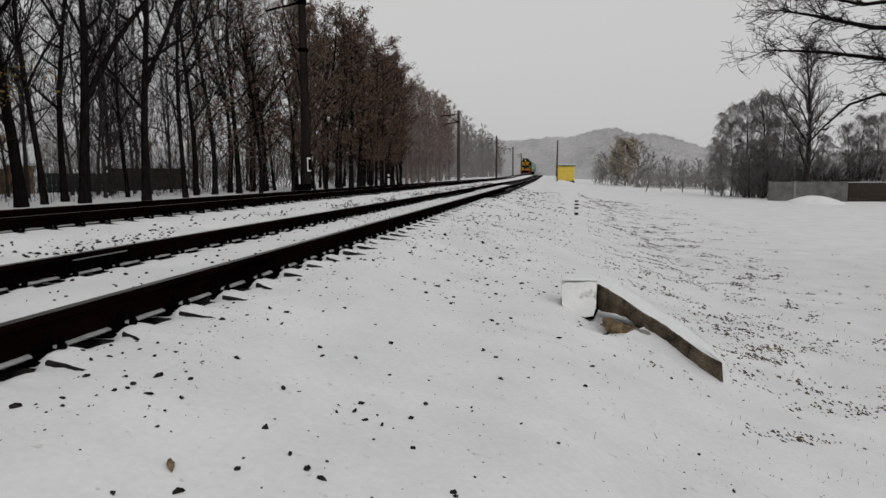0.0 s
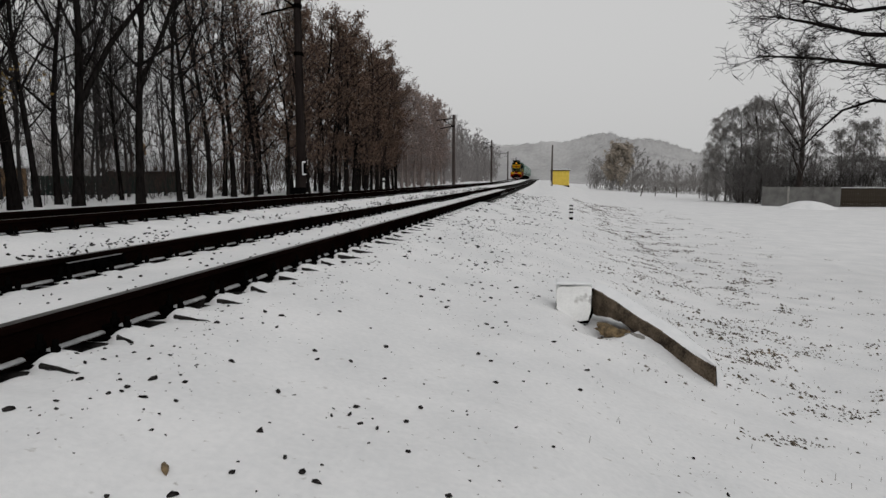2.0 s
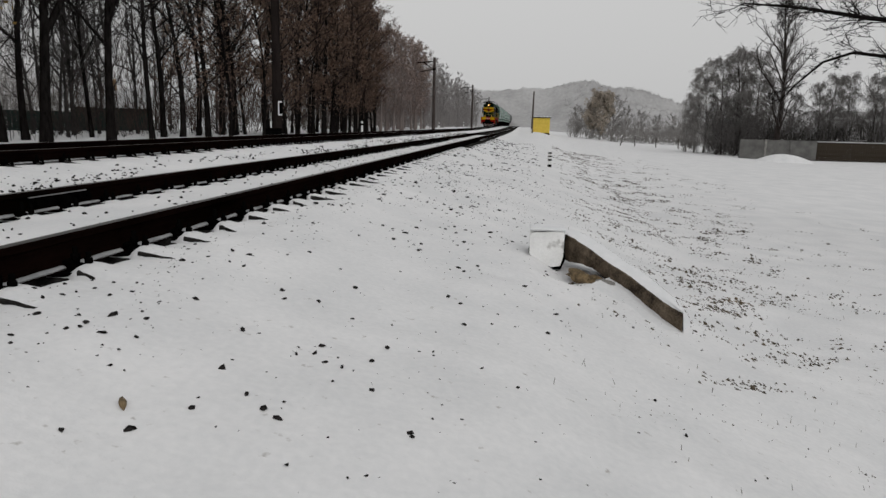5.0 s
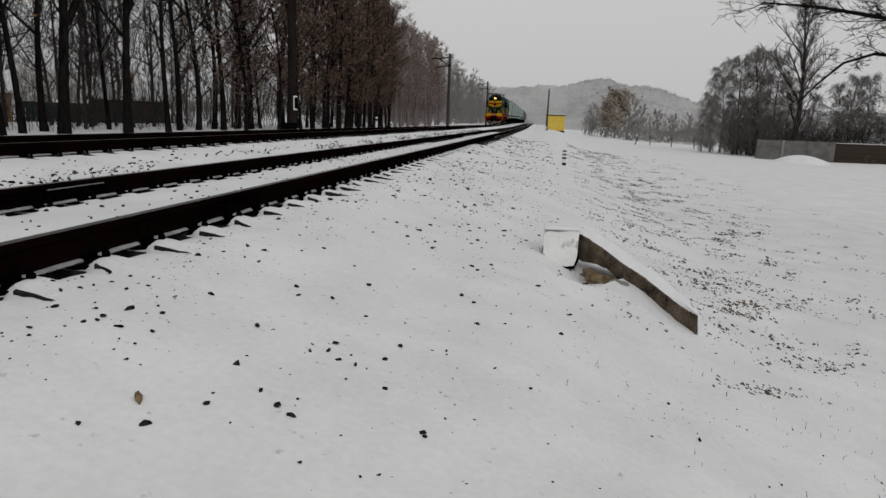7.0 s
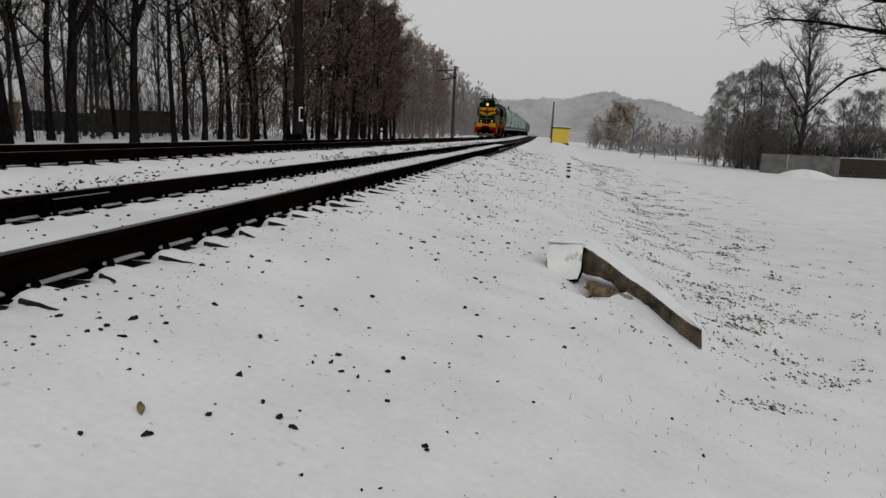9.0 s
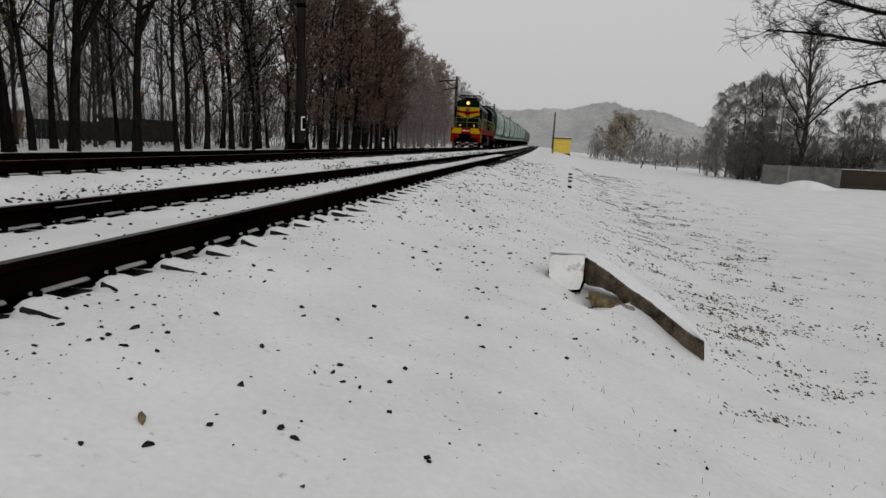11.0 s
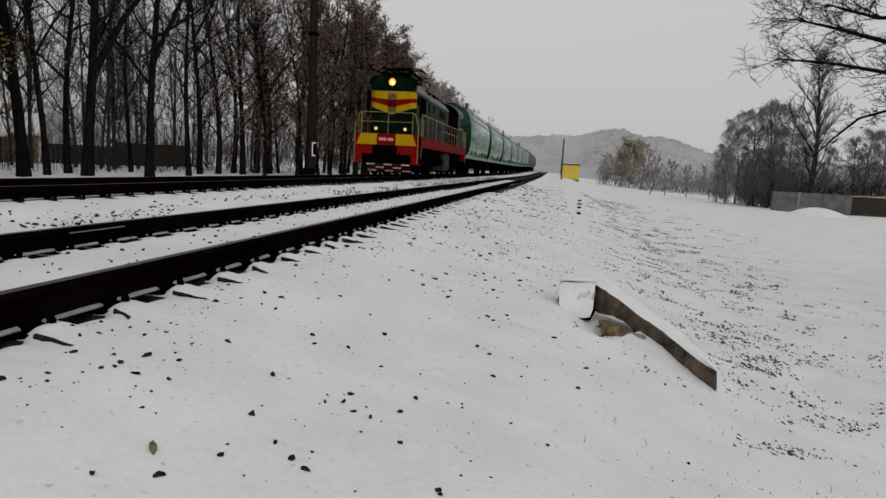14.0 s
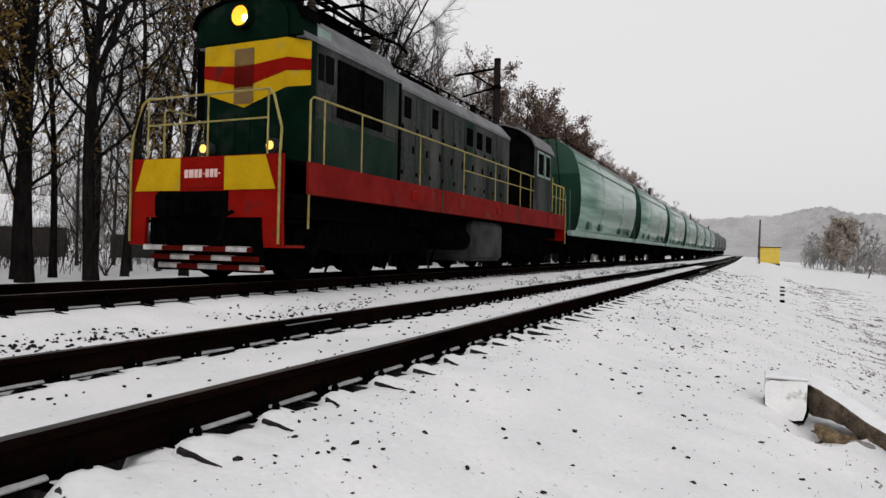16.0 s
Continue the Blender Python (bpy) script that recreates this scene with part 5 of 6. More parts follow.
def build_far_wood():
    """The wooded ridge across the end of the line: a low hill with countless bare crowns."""
    g = random.Random(23)
    tops = [(-60, 19), (-12, 17.5), (8, 18.5), (30, 22.5), (46, 18.5), (70, 12), (100, 9), (160, 8.5), (260, 9)]

    def top(x):
        for (a, za), (b, zb) in zip(tops, tops[1:]):
            if x <= b:
                return za + (zb - za) * smooth01((x - a) / (b - a))
        return tops[-1][1]
    hill = Shape()
    xs, ys = list(range(-60, 261, 8)), [250, 275, 300, 330, 370, 420]
    hv = [(x, y, -3 + (top(x) * 0.62 + 3) * smooth01((y - 255) / 75) + 0.8 * noise.noise((x * 0.04, y * 0.04, 2))) for y in ys for x in xs]
    n = len(xs)
    hill.add(hv, [(j * n + i, j * n + i + 1, (j + 1) * n + i + 1, (j + 1) * n + i) for j in range(len(ys) - 1) for i in range(n - 1)])
    # Hill and crowns share one tone, paled for the haze.
    tagged(part("far_hill", hill, TWIG_RIDGE_HAZE, smooth=True), "low wooded hill beyond the end of the fields", "hill", kind="structure")
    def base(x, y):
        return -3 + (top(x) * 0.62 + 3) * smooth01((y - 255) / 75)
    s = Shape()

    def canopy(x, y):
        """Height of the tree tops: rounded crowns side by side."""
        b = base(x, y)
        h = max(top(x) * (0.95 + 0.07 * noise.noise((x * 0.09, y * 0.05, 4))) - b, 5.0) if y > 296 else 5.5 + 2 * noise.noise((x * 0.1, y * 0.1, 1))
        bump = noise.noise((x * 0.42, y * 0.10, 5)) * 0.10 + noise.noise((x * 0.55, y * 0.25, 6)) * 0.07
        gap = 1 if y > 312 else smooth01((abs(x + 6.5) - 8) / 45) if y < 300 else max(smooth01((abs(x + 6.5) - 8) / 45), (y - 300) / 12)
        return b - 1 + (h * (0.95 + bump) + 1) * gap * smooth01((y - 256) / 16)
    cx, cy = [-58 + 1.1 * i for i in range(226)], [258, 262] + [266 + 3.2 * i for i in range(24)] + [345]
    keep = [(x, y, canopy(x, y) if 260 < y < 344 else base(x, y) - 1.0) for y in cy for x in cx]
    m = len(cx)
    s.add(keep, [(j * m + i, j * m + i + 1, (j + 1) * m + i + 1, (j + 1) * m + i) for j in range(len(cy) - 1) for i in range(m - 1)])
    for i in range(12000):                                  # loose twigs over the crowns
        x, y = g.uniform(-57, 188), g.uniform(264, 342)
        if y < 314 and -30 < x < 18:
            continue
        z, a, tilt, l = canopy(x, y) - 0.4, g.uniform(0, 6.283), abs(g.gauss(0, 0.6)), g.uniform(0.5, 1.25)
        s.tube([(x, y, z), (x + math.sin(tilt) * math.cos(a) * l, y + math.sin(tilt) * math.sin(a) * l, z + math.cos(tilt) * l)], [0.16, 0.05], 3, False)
    tagged(part("far_wood", s, TWIG_RIDGE_HAZE, smooth=True), "far bare wood on a ridge, paled for the mist", "wood", kind="stuff")


build_far_wood()


# ---- the locomotive (its own space: y back from the front beam, z up from the rail) ----
SIDE, HOOD = 1.43, 1.0


def wheelset_mesh(r=0.525):
    s = Shape()
    s.tube([(-0.95, 0, 0), (0.95, 0, 0)], 0.085, 10)
    for sx in (-1, 1):
        x = sx * 0.795
        prof = [(-0.09 * sx, r + 0.03), (-0.06 * sx, r + 0.03), (-0.05 * sx, r), (0.065 * sx, r - 0.01), (0.065 * sx, r - 0.07), (0.03 * sx, r - 0.10), (0.03 * sx, 0.18), (0.08 * sx, 0.16), (0.08 * sx, 0.02)]
        n, vs, fs = 28, [], []
        for dx, rr in prof:
            for j in range(n):
                a = 6.28319 * j / n
                vs.append((x + dx, rr * math.cos(a), rr * math.sin(a)))
        for i in range(len(prof) - 1):
            for j in range(n):
                q = (i * n + j, i * n + (j + 1) % n, (i + 1) * n + (j + 1) % n, (i + 1) * n + j)
                fs.append(q)
        s.add(vs, fs)
        for k in range(3):                                  # plate ribs, so that the turning shows
            a = k * 2.0944
            s.box(x + sx * 0.03, x + sx * 0.05, -0.02, 0.02, 0.15, 0.40) if k == 0 else s.tube([(x + sx * 0.04, 0.16 * math.cos(a), 0.16 * math.sin(a)), (x + sx * 0.04, 0.4 * math.cos(a), 0.4 * math.sin(a))], 0.015, 4)
    return s.mesh("wheelset", IRON)


WHEEL_ME = wheelset_mesh()
spinning = []


def bogie(parent, y, axles, name="bogie"):
    """Side frames, springs and boxes, with turning wheelsets under the vehicle."""
    s = Shape()
    half = axles[-1] + 0.45
    for sx in (-1, 1):
        s.prism([(y - half, 0.55), (y - half, 0.72), (y - half * 0.5, 0.95), (y + half * 0.5, 0.95), (y + half, 0.72), (y + half, 0.55), (y + half * 0.4, 0.42), (y - half * 0.4, 0.42)], "x", sx * 1.02 - 0.06, sx * 1.02 + 0.06)
        for a in axles:
            s.box(sx * 1.05 - 0.11, sx * 1.05 + 0.11, y + a - 0.15, y + a + 0.15, 0.38, 0.70, 0.03)
        for a in [0.5 * (p + q) for p, q in zip(axles, axles[1:])]:
            for k in (-0.17, 0.17):
                s.tube([(sx * 1.06, y + a + k, 0.52), (sx * 1.06, y + a + k, 0.88)], 0.09, 8)
        s.box(sx * 1.02 - 0.05, sx * 1.02 + 0.05, y - 0.2, y + 0.2, 0.30, 0.60, 0.02)
    s.box(-1.0, 1.0, y - 0.25, y + 0.25, 0.55, 0.85)
    if len(axles) == 3:                                     # brake rigging, sand pipes and motors between the wheels
        for a in (-2.6, -1.3, -0.65, 0.65, 1.3, 2.6):
            for sx in (-1, 1):
                s.box(sx * 0.80 - 0.06, sx * 0.80 + 0.06, y + a - 0.05, y + a + 0.05, 0.16, 0.90, 0.01)
                s.tube([(sx * 1.10, y + a + 0.1, 0.70), (sx * 0.9, y + a + 0.05, 0.12)], 0.025, 5)
        for a in (-1.0, 1.0):
            s.box(-0.62, 0.62, y + a - 0.45, y + a + 0.45, 0.17, 0.75, 0.08)
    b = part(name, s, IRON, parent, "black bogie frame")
    for a in axles:
        w = part("wheelset", WHEEL_ME, None, parent, "dark steel wheelset", at=pose(0, y + a, 0.525))
        spinning.append((w, y + a))
    return b


def build_loco():
    c = thing("locomotive", "green diesel locomotive with yellow and red front, dirty grey sides", "locomotive")
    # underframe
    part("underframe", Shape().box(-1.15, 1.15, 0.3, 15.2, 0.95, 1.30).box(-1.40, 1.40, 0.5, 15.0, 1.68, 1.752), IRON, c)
    for sx in (-1, 1):
        part("side_sill", Shape().box(sx * SIDE - 0.03, sx * SIDE + 0.03, 0.58, 15.3, 1.28, 1.755, 0.01), DULLRED, c, "dusty red side sill")
        for y in (3.9, 8.6, 13.3):
            part("lifting_lug", Shape().box(sx * (SIDE + 0.035) - 0.02, sx * (SIDE + 0.035) + 0.02, y - 0.12, y + 0.12, 1.43, 1.62, 0.015), RED, c)
        for y in (5.2, 10.2):
            part("sill_joint", Shape().box(sx * (SIDE + 0.032) - 0.008, sx * (SIDE + 0.032) + 0.008, y - 0.03, y + 0.03, 1.28, 1.752), DARKFENCE, c)
    # front and rear beams: legs beside a dark opening, a plate above
    for y, f in ((0.0, 1), (15.45, -1)):
        low = 0.50 if f > 0 else 0.90
        o = [(-1.43, 1.80), (-1.43, 0.95), (-1.45, low), (-1.14, low), (-1.10, 0.92), (1.10, 0.92), (1.14, low), (1.45, low), (1.43, 0.95), (1.43, 1.80)]
        part("end_beam", Shape().prism(o, "y", y, y + 0.06 * f), RED, c, "red end beam")
        part("coupler_pocket", Shape().box(-0.62, 0.50, y - 0.02 * f if f > 0 else y - 0.02, y + 0.05 if f > 0 else y + 0.02, 0.92, 1.30, 0.02), IRON, c)
        k = Shape().box(-0.16, 0.16, min(y, y - 0.45 * f), max(y, y - 0.45 * f), 0.92, 1.18, 0.03).box(-0.24, 0.10, min(y - 0.42 * f, y - 0.68 * f), max(y - 0.42 * f, y - 0.68 * f), 0.86, 1.24, 0.06)
        part("coupler", k, IRON, c, "black automatic coupler")
        part("buffer_recess", Shape().box(-1.1, 1.1, y + 0.10 * f - 0.02, y + 0.10 * f + 0.02, 0.45, 0.92), IRON, c)
        for sx, hx in ((-0.45, -0.5), (0.62, 0.6)):
            part("brake_hose", Shape().tube([(sx, y - 0.05 * f, 1.0), (sx, y - 0.22 * f, 0.92), (sx * 0.95, y - 0.25 * f, 0.6), (sx * 0.85, y - 0.12 * f, 0.45)], 0.03, 6), BLACKP, c)
        for sx in (-1, 1):
            z0, z1, yy = 1.31, 1.79, y - 0.006 * f
            a = [(sx * 0.42, z0), (sx * 1.33, z0), (sx * 1.15, z1), (sx * 0.42, z1)]
            part("yellow_panel", Shape().prism(a, "y", min(yy, yy - 0.006), max(yy, yy - 0.006)), YELLOW, c, "yellow painted trapezium")
        nb = part("beam_plate", Shape().box(-0.41, 0.41, y - 0.012 if f > 0 else y, y if f > 0 else y + 0.012, 1.35, 1.78), RED, c, "red plate with pale bars")
        if f > 0:
            s = Shape()
            x = -0.33
            for w in (0.07, 0.09, 0.06, 0.06, 0.035, 0.065, 0.065, 0.055, 0.03):
                s.box(x, x + w, -0.018, -0.0125, 1.495 if w > 0.04 else 1.54, 1.615 if w > 0.04 else 1.56)
                x += w + 0.018
            part("bars", s, PINK, nb, "pale painted bars")
    # checkered rail guard under the front
    gd = part("rail_guard", Shape().box(-0.95, 1.12, 0.02, 0.06, 0.14, 0.50, 0.01), IRON, c, "black rail guard behind the step boards")
    for z, d, first in ((0.42, -0.34, 0), (0.29, -0.20, 1), (0.16, -0.06, 0)):      # three step boards painted in red and white blocks
        bd = part("step_board", Shape().box(-0.78, 1.16, d, d + 0.10, z + 0.01, z + 0.080, 0.008), DARKRED, gd, "dark red step board with white blocks")
        for k in range(5):
            x = -0.76 + k * 0.385
            if k % 2 == first:
                part("white_block", Shape().box(x, x + 0.36, d - 0.008, d - 0.001, z + 0.015, z + 0.075).box(x, x + 0.36, d, d + 0.09, z + 0.0815, z + 0.088), SOILED_WHITE, bd)
        for sx in (-0.7, 0.8):
            part("bracket", Shape().box(sx, sx + 0.05, d + 0.10, 0.04, z + 0.02, z + 0.06), IRON, bd)
    for sx in (-1, 1):
        for i, z in enumerate((0.50, 0.85, 1.2)):
            part("step", Shape().box(min(sx * 1.05, sx * 1.45), max(sx * 1.05, sx * 1.45), 0.08, 0.52, z, z + 0.04), DULLRED if i == 0 else IRON, c)
        part("step_cheek", Shape().box(sx * 1.02 - 0.02, sx * 1.02 + 0.02, 0.06, 0.6, 0.5, 1.74), IRON, c)
    # underfloor gear
    part("fuel_tank", Shape().box(-1.38, 1.38, 7.25, 9.2, 0.26, 1.22, 0.10), TANKGREY, c, "dark grey fuel tank")
    for y in (5.7, 6.6, 10.0):
        part("air_reservoir", Shape().tube([(1.15, y - 0.35, 0.75), (1.15, y + 0.35, 0.75)], 0.24, 14), IRON, c)
    for sx in (-1, 1):
        for y in (3.2, 3.9, 4.5, 5.0, 12.2, 13.0):
            part("brake_pipe", Shape().tube([(sx * 1.40, y, 1.28), (sx * 1.42, y + 0.04, 0.8), (sx * 1.38, y + 0.2, 0.72), (sx * 1.40, y + 0.3, 1.28)], 0.016, 5), IRON, c)
    bogie(c, 3.1, [-1.95, 0.0, 1.95])
    bogie(c, 12.3, [-1.95, 0.0, 1.95])

    # the tall front end
    def section(y0, y1, half, eave, top, crown, wall, roof, front=0.0):
        o = [(-half, 1.755), (half, 1.755), (half, eave), (-half, eave)]
        r = [(half + 0.02, eave), (half + 0.03, eave + 0.06), (half * 0.72, top - 0.06), (half * 0.35, crown), (-half * 0.35, crown), (-half * 0.72, top - 0.06), (-half - 0.03, eave + 0.06), (-half - 0.02, eave)]
        if front:
            p = [(-half, y0 + front), (-0.80, y0), (0.80, y0), (half, y0 + front), (half, y1), (-half, y1)]
            part("hood_wall", Shape().prism(p, "z", 1.755, eave), wall, c)
        else:
            part("hood_wall", Shape().prism(o, "y", y0, y1), wall, c)
        part("hood_roof", Shape().prism(r, "y", y0 + (0.10 if front else 0), y1), roof, c, "grey sloping roof edge")
    section(0.86, 4.08, 1.02, 3.72, 4.28, 4.36, GREYGREEN, ROOFGREY, 0.30)
    section(4.12, 10.75, 0.97, 3.66, 4.12, 4.20, GREYGREEN, ROOFGREY)
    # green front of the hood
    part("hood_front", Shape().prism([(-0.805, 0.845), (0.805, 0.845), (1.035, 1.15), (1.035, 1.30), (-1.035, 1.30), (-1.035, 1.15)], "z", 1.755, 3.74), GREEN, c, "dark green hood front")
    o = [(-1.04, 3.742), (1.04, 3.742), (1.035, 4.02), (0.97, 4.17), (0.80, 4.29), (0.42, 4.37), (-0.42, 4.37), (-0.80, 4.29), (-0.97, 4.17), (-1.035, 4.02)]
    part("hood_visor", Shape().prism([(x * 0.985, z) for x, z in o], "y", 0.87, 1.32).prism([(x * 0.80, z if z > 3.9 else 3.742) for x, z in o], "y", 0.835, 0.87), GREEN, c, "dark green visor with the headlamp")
    part("visor_edge", Shape().prism([(1.07, 4.00), (1.0, 4.20), (0.82, 4.32), (0.43, 4.405), (-0.43, 4.405), (-0.82, 4.32), (-1.0, 4.20), (-1.07, 4.00), (-1.045, 4.02), (-0.975, 4.175), (-0.80, 4.295), (-0.42, 4.375), (0.42, 4.375), (0.80, 4.295), (0.975, 4.175), (1.045, 4.02)], "y", 0.80, 1.34), IRON, c, "black roof edge over the visor")

    def band(za, zb, zc, zd, w, y, mat, name, label):
        """A chevron band that bends down to the middle and wraps the chamfers."""
        rows = [(-1.035, 1.15), (-0.805, 0.845), (0, 0.845), (0.805, 0.845), (1.035, 1.15)]
        s, vs = Shape(), []
        for x, yy in rows:
            q = 1 - min(abs(x) / 1.035, 1)
            n = 0.006 * w
            vs.append((x + (n if x > 0.5 else -n if x < -0.5 else 0), yy - n, za + (zb - za) * q))
            vs.append((x + (n if x > 0.5 else -n if x < -0.5 else 0), yy - n, zc + (zd - zc) * q))
        s.add(vs, [(2 * i, 2 * i + 2, 2 * i + 3, 2 * i + 1) for i in range(4)])
        back = [(x, yy + 0.004, z) for x, yy, z in vs]
        s.add(back, [(2 * i + 1, 2 * i + 3, 2 * i + 2, 2 * i) for i in range(4)])
        part(name, s, mat, c, label)
    band(3.02, 2.68, 3.70, 3.70, 1, 0, YELLOW, "yellow_chevron", "yellow chevron on the hood front")
    band(3.25, 3.00, 3.42, 3.32, 2, 0, RED, "red_chevron", "red chevron stripe")
    part("door_panel", Shape().box(-0.19, 0.19, 0.822, 0.83, 3.34, 3.60, 0.003), DOORBROWN, c, "brownish stained panel in the middle of the front")
    part("door_panel", Shape().box(-0.19, 0.19, 0.822, 0.83, 2.74, 2.99, 0.003), DOORBROWN, c, "brownish stained panel in the middle of the front")
    part("door_panel", Shape().box(-0.19, 0.19, 0.822, 0.83, 3.0, 3.33, 0.003), DARKRED, c, "dark red stained panel")
    for i in range(5):
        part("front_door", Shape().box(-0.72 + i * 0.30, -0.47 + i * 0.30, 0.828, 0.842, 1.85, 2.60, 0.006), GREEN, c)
    # lamps
    ring = Shape()
    ring.add([(r * math.cos(6.28319 * k / 24), y, 4.08 + r * math.sin(6.28319 * k / 24)) for r, y in ((0.155, 0.699), (0.19, 0.72), (0.19, 0.834)) for k in range(24)],
             [(i * 24 + k, i * 24 + (k + 1) % 24, (i + 1) * 24 + (k + 1) % 24, (i + 1) * 24 + k) for i in range(2) for k in range(24)])
    part("headlamp_ring", ring, GREEN, c)
    bowl = Shape()                                          # a deep reflector round the lamp, so that the bright middle hides at a slant
    n, rows = 24, [(0.155, 0.70), (0.150, 0.74), (0.115, 0.80), (0.062, 0.832)]
    bowl.add([(r * math.cos(6.28319 * k / n), y, 4.08 + r * math.sin(6.28319 * k / n)) for r, y in rows for k in range(n)],
             [(i * n + k, i * n + (k + 1) % n, (i + 1) * n + (k + 1) % n, (i + 1) * n + k) for i in range(3) for k in range(n)])
    part("headlamp", bowl, LAMP, c, "glowing amber headlamp reflector")
    part("headlamp_core", Shape().tube([(0, 0.815, 4.08), (0, 0.829, 4.08)], 0.055, 16), LAMP_CORE, c, "bright middle of the headlamp")
    for x in (-0.66, 0.66):
        part("marker_housing", Shape().tube([(x, 0.70, 2.04), (x, 0.86, 2.04)], 0.12, 18), GREYGREEN, c, "small round marker lamp housing")
        part("marker_lamp", Shape().tube([(x, 0.685, 2.04), (x, 0.699, 2.04)], 0.095, 18), GREYGREEN, c)
        part("marker_lens", Shape().tube([(x, 0.67, 2.04), (x, 0.684, 2.04)], 0.065, 14), LAMP_SMALL, c, "lit marker lens")
    # openings, doors and louvres of both sides
    for sx in (-1, 1):
        def panel(name, y0, y1, z0, z1, mat, half, proud=0.012, label=""):
            x0, x1 = sx * (half + 0.001), sx * (half + proud)
            return part(name, Shape().box(min(x0, x1), max(x0, x1), y0, y1, z0, z1, min(0.004, proud * 0.3)), mat, c, label)
        panel("side_window", 1.36, 1.52, 3.16, 3.58, DARKGLASS, 1.02, label="dark side window")
        panel("side_window", 1.56, 1.80, 3.16, 3.60, DARKGLASS, 1.02, label="dark side window")
        panel("radiator_opening", 1.90, 3.42, 2.66, 3.62, BLACKP, 1.02, label="open black radiator opening")
        panel("post", 2.64, 2.69, 2.66, 3.62, IRON, 1.05, 0.02)
        panel("corner_strip", 4.03, 4.12, 1.76, 3.74, IRON, 1.0, 0.04)
        for y0, y1, z0, z1 in ((1.35, 2.6, 1.82, 2.55), (2.7, 4.0, 1.82, 2.55), (3.50, 3.98, 2.62, 3.62)):
            panel("hood_door", y0, y1, z0, z1, SIDEGREEN if z1 < 2.6 else GREYGREEN, 1.02, 0.018)
        y = 4.2
        for i in range(10):
            d = panel("hood_door", y + 0.03, y + 0.60, 1.82, 3.60, GREYGREEN, 0.97, 0.018, "dirty grey-green hood door")
            if i in (0, 2, 5, 6, 7):
                zt = 3.55 if i < 5 else 3.48
                part("door_window", Shape().box(min(sx * 0.989, sx * 0.998), max(sx * 0.989, sx * 0.998), y + 0.12, y + (0.42 if i < 5 else 0.52), zt - 0.42, zt, 0.003), BLACKP, d, "black opening in the door")
            part("door_handle", Shape().box(min(sx * 0.989, sx * 1.01), max(sx * 0.989, sx * 1.01), y + 0.5, y + 0.56, 2.45, 2.6), IRON, d)
            for z in (2.0, 2.9):
                part("hinge", Shape().box(min(sx * 0.989, sx * 1.002), max(sx * 0.989, sx * 1.002), y + 0.03, y + 0.10, z, z + 0.08), IRON, d)
            y += 0.645
        part("roof_lamp", Shape().box(min(sx * 0.96, sx * 0.99), max(sx * 0.96, sx * 0.99), 1.25, 1.75, 3.84, 4.00, 0.012), WAGON_SILL, c, "pale strip lamp on the roof edge")
        # handrails
        h = 2.71
        rail = [(sx * SIDE, 0.62, 0.78), (sx * SIDE, 0.62, h - 0.06), (sx * SIDE, 0.70, h), (sx * SIDE, 6.4, h), (sx * SIDE, 11.72, h)]
        part("handrail", Shape().tube(rail, 0.017, 6), RAILYEL, c, "yellow handrail")
        for yp in (0.98, 2.05, 4.2, 6.39, 8.42, 9.37, 10.43, 11.4):
            part("stanchion", Shape().tube([(sx * SIDE, yp, 1.75), (sx * SIDE, yp, h)], 0.013, 6), RAILYEL, c)
        part("midrail", Shape().tube([(sx * SIDE, 6.39, 2.30), (sx * SIDE, 11.72, 2.30)], 0.013, 6), RAILYEL, c)
        # front corner rail
        part("corner_rail", Shape().tube([(sx * 1.41, -0.03, 0.55), (sx * 1.41, -0.03, 1.75), (sx * 1.41, 0.0, 2.15), (sx * 1.25, 0.02, 2.62), (sx * 1.16, 0.03, 2.71)], 0.019, 7), RAILYEL, c, "yellow corner handrail")
        part("front_post", Shape().tube([(sx * 1.14, 0.04, 1.80), (sx * 1.14, 0.04, 2.71)], 0.014, 6), RAILYEL, c)
        part("rear_rail", Shape().tube([(sx * SIDE, 13.8, 2.71), (sx * SIDE, 15.2, 2.71), (sx * SIDE, 15.4, 2.45), (sx * SIDE, 15.46, 1.75), (sx * SIDE, 15.46, 0.8)], 0.021, 6), RAILYEL, c)
        for yp in (14.2, 14.7, 15.1):
            part("stanchion", Shape().tube([(sx * SIDE, yp, 1.75), (sx * SIDE, yp, 2.71)], 0.017, 6), RAILYEL, c)
        part("midrail", Shape().tube([(sx * SIDE, 13.8, 2.3), (sx * SIDE, 15.42, 2.3)], 0.016, 6), RAILYEL, c)
    part("front_rail", Shape().tube([(-1.16, 0.03, 2.71), (1.16, 0.03, 2.71)], 0.016, 6), RAILYEL, c)
    part("front_midrail", Shape().tube([(-1.14, 0.04, 2.31), (1.14, 0.04, 2.31)], 0.014, 6), RAILYEL, c)
    part("front_post", Shape().tube([(0.05, 0.04, 1.80), (0.05, 0.04, 2.71)], 0.014, 6), RAILYEL, c)
    part("front_tread", Shape().box(-1.3, 1.3, 0.05, 0.84, 1.72, 1.765), IRON, c)
    # mirror and pipes at the far corner
    part("mirror", Shape().box(-1.25, -1.07, 1.10, 1.16, 2.6, 3.75, 0.02), BLACKP, c)
    # cab
    o = [(-1.40, 1.756), (1.40, 1.756), (1.41, 3.60), (1.28, 3.88), (0.95, 4.12), (0.45, 4.28), (-0.45, 4.28), (-0.95, 4.12), (-1.28, 3.88), (-1.41, 3.60)]
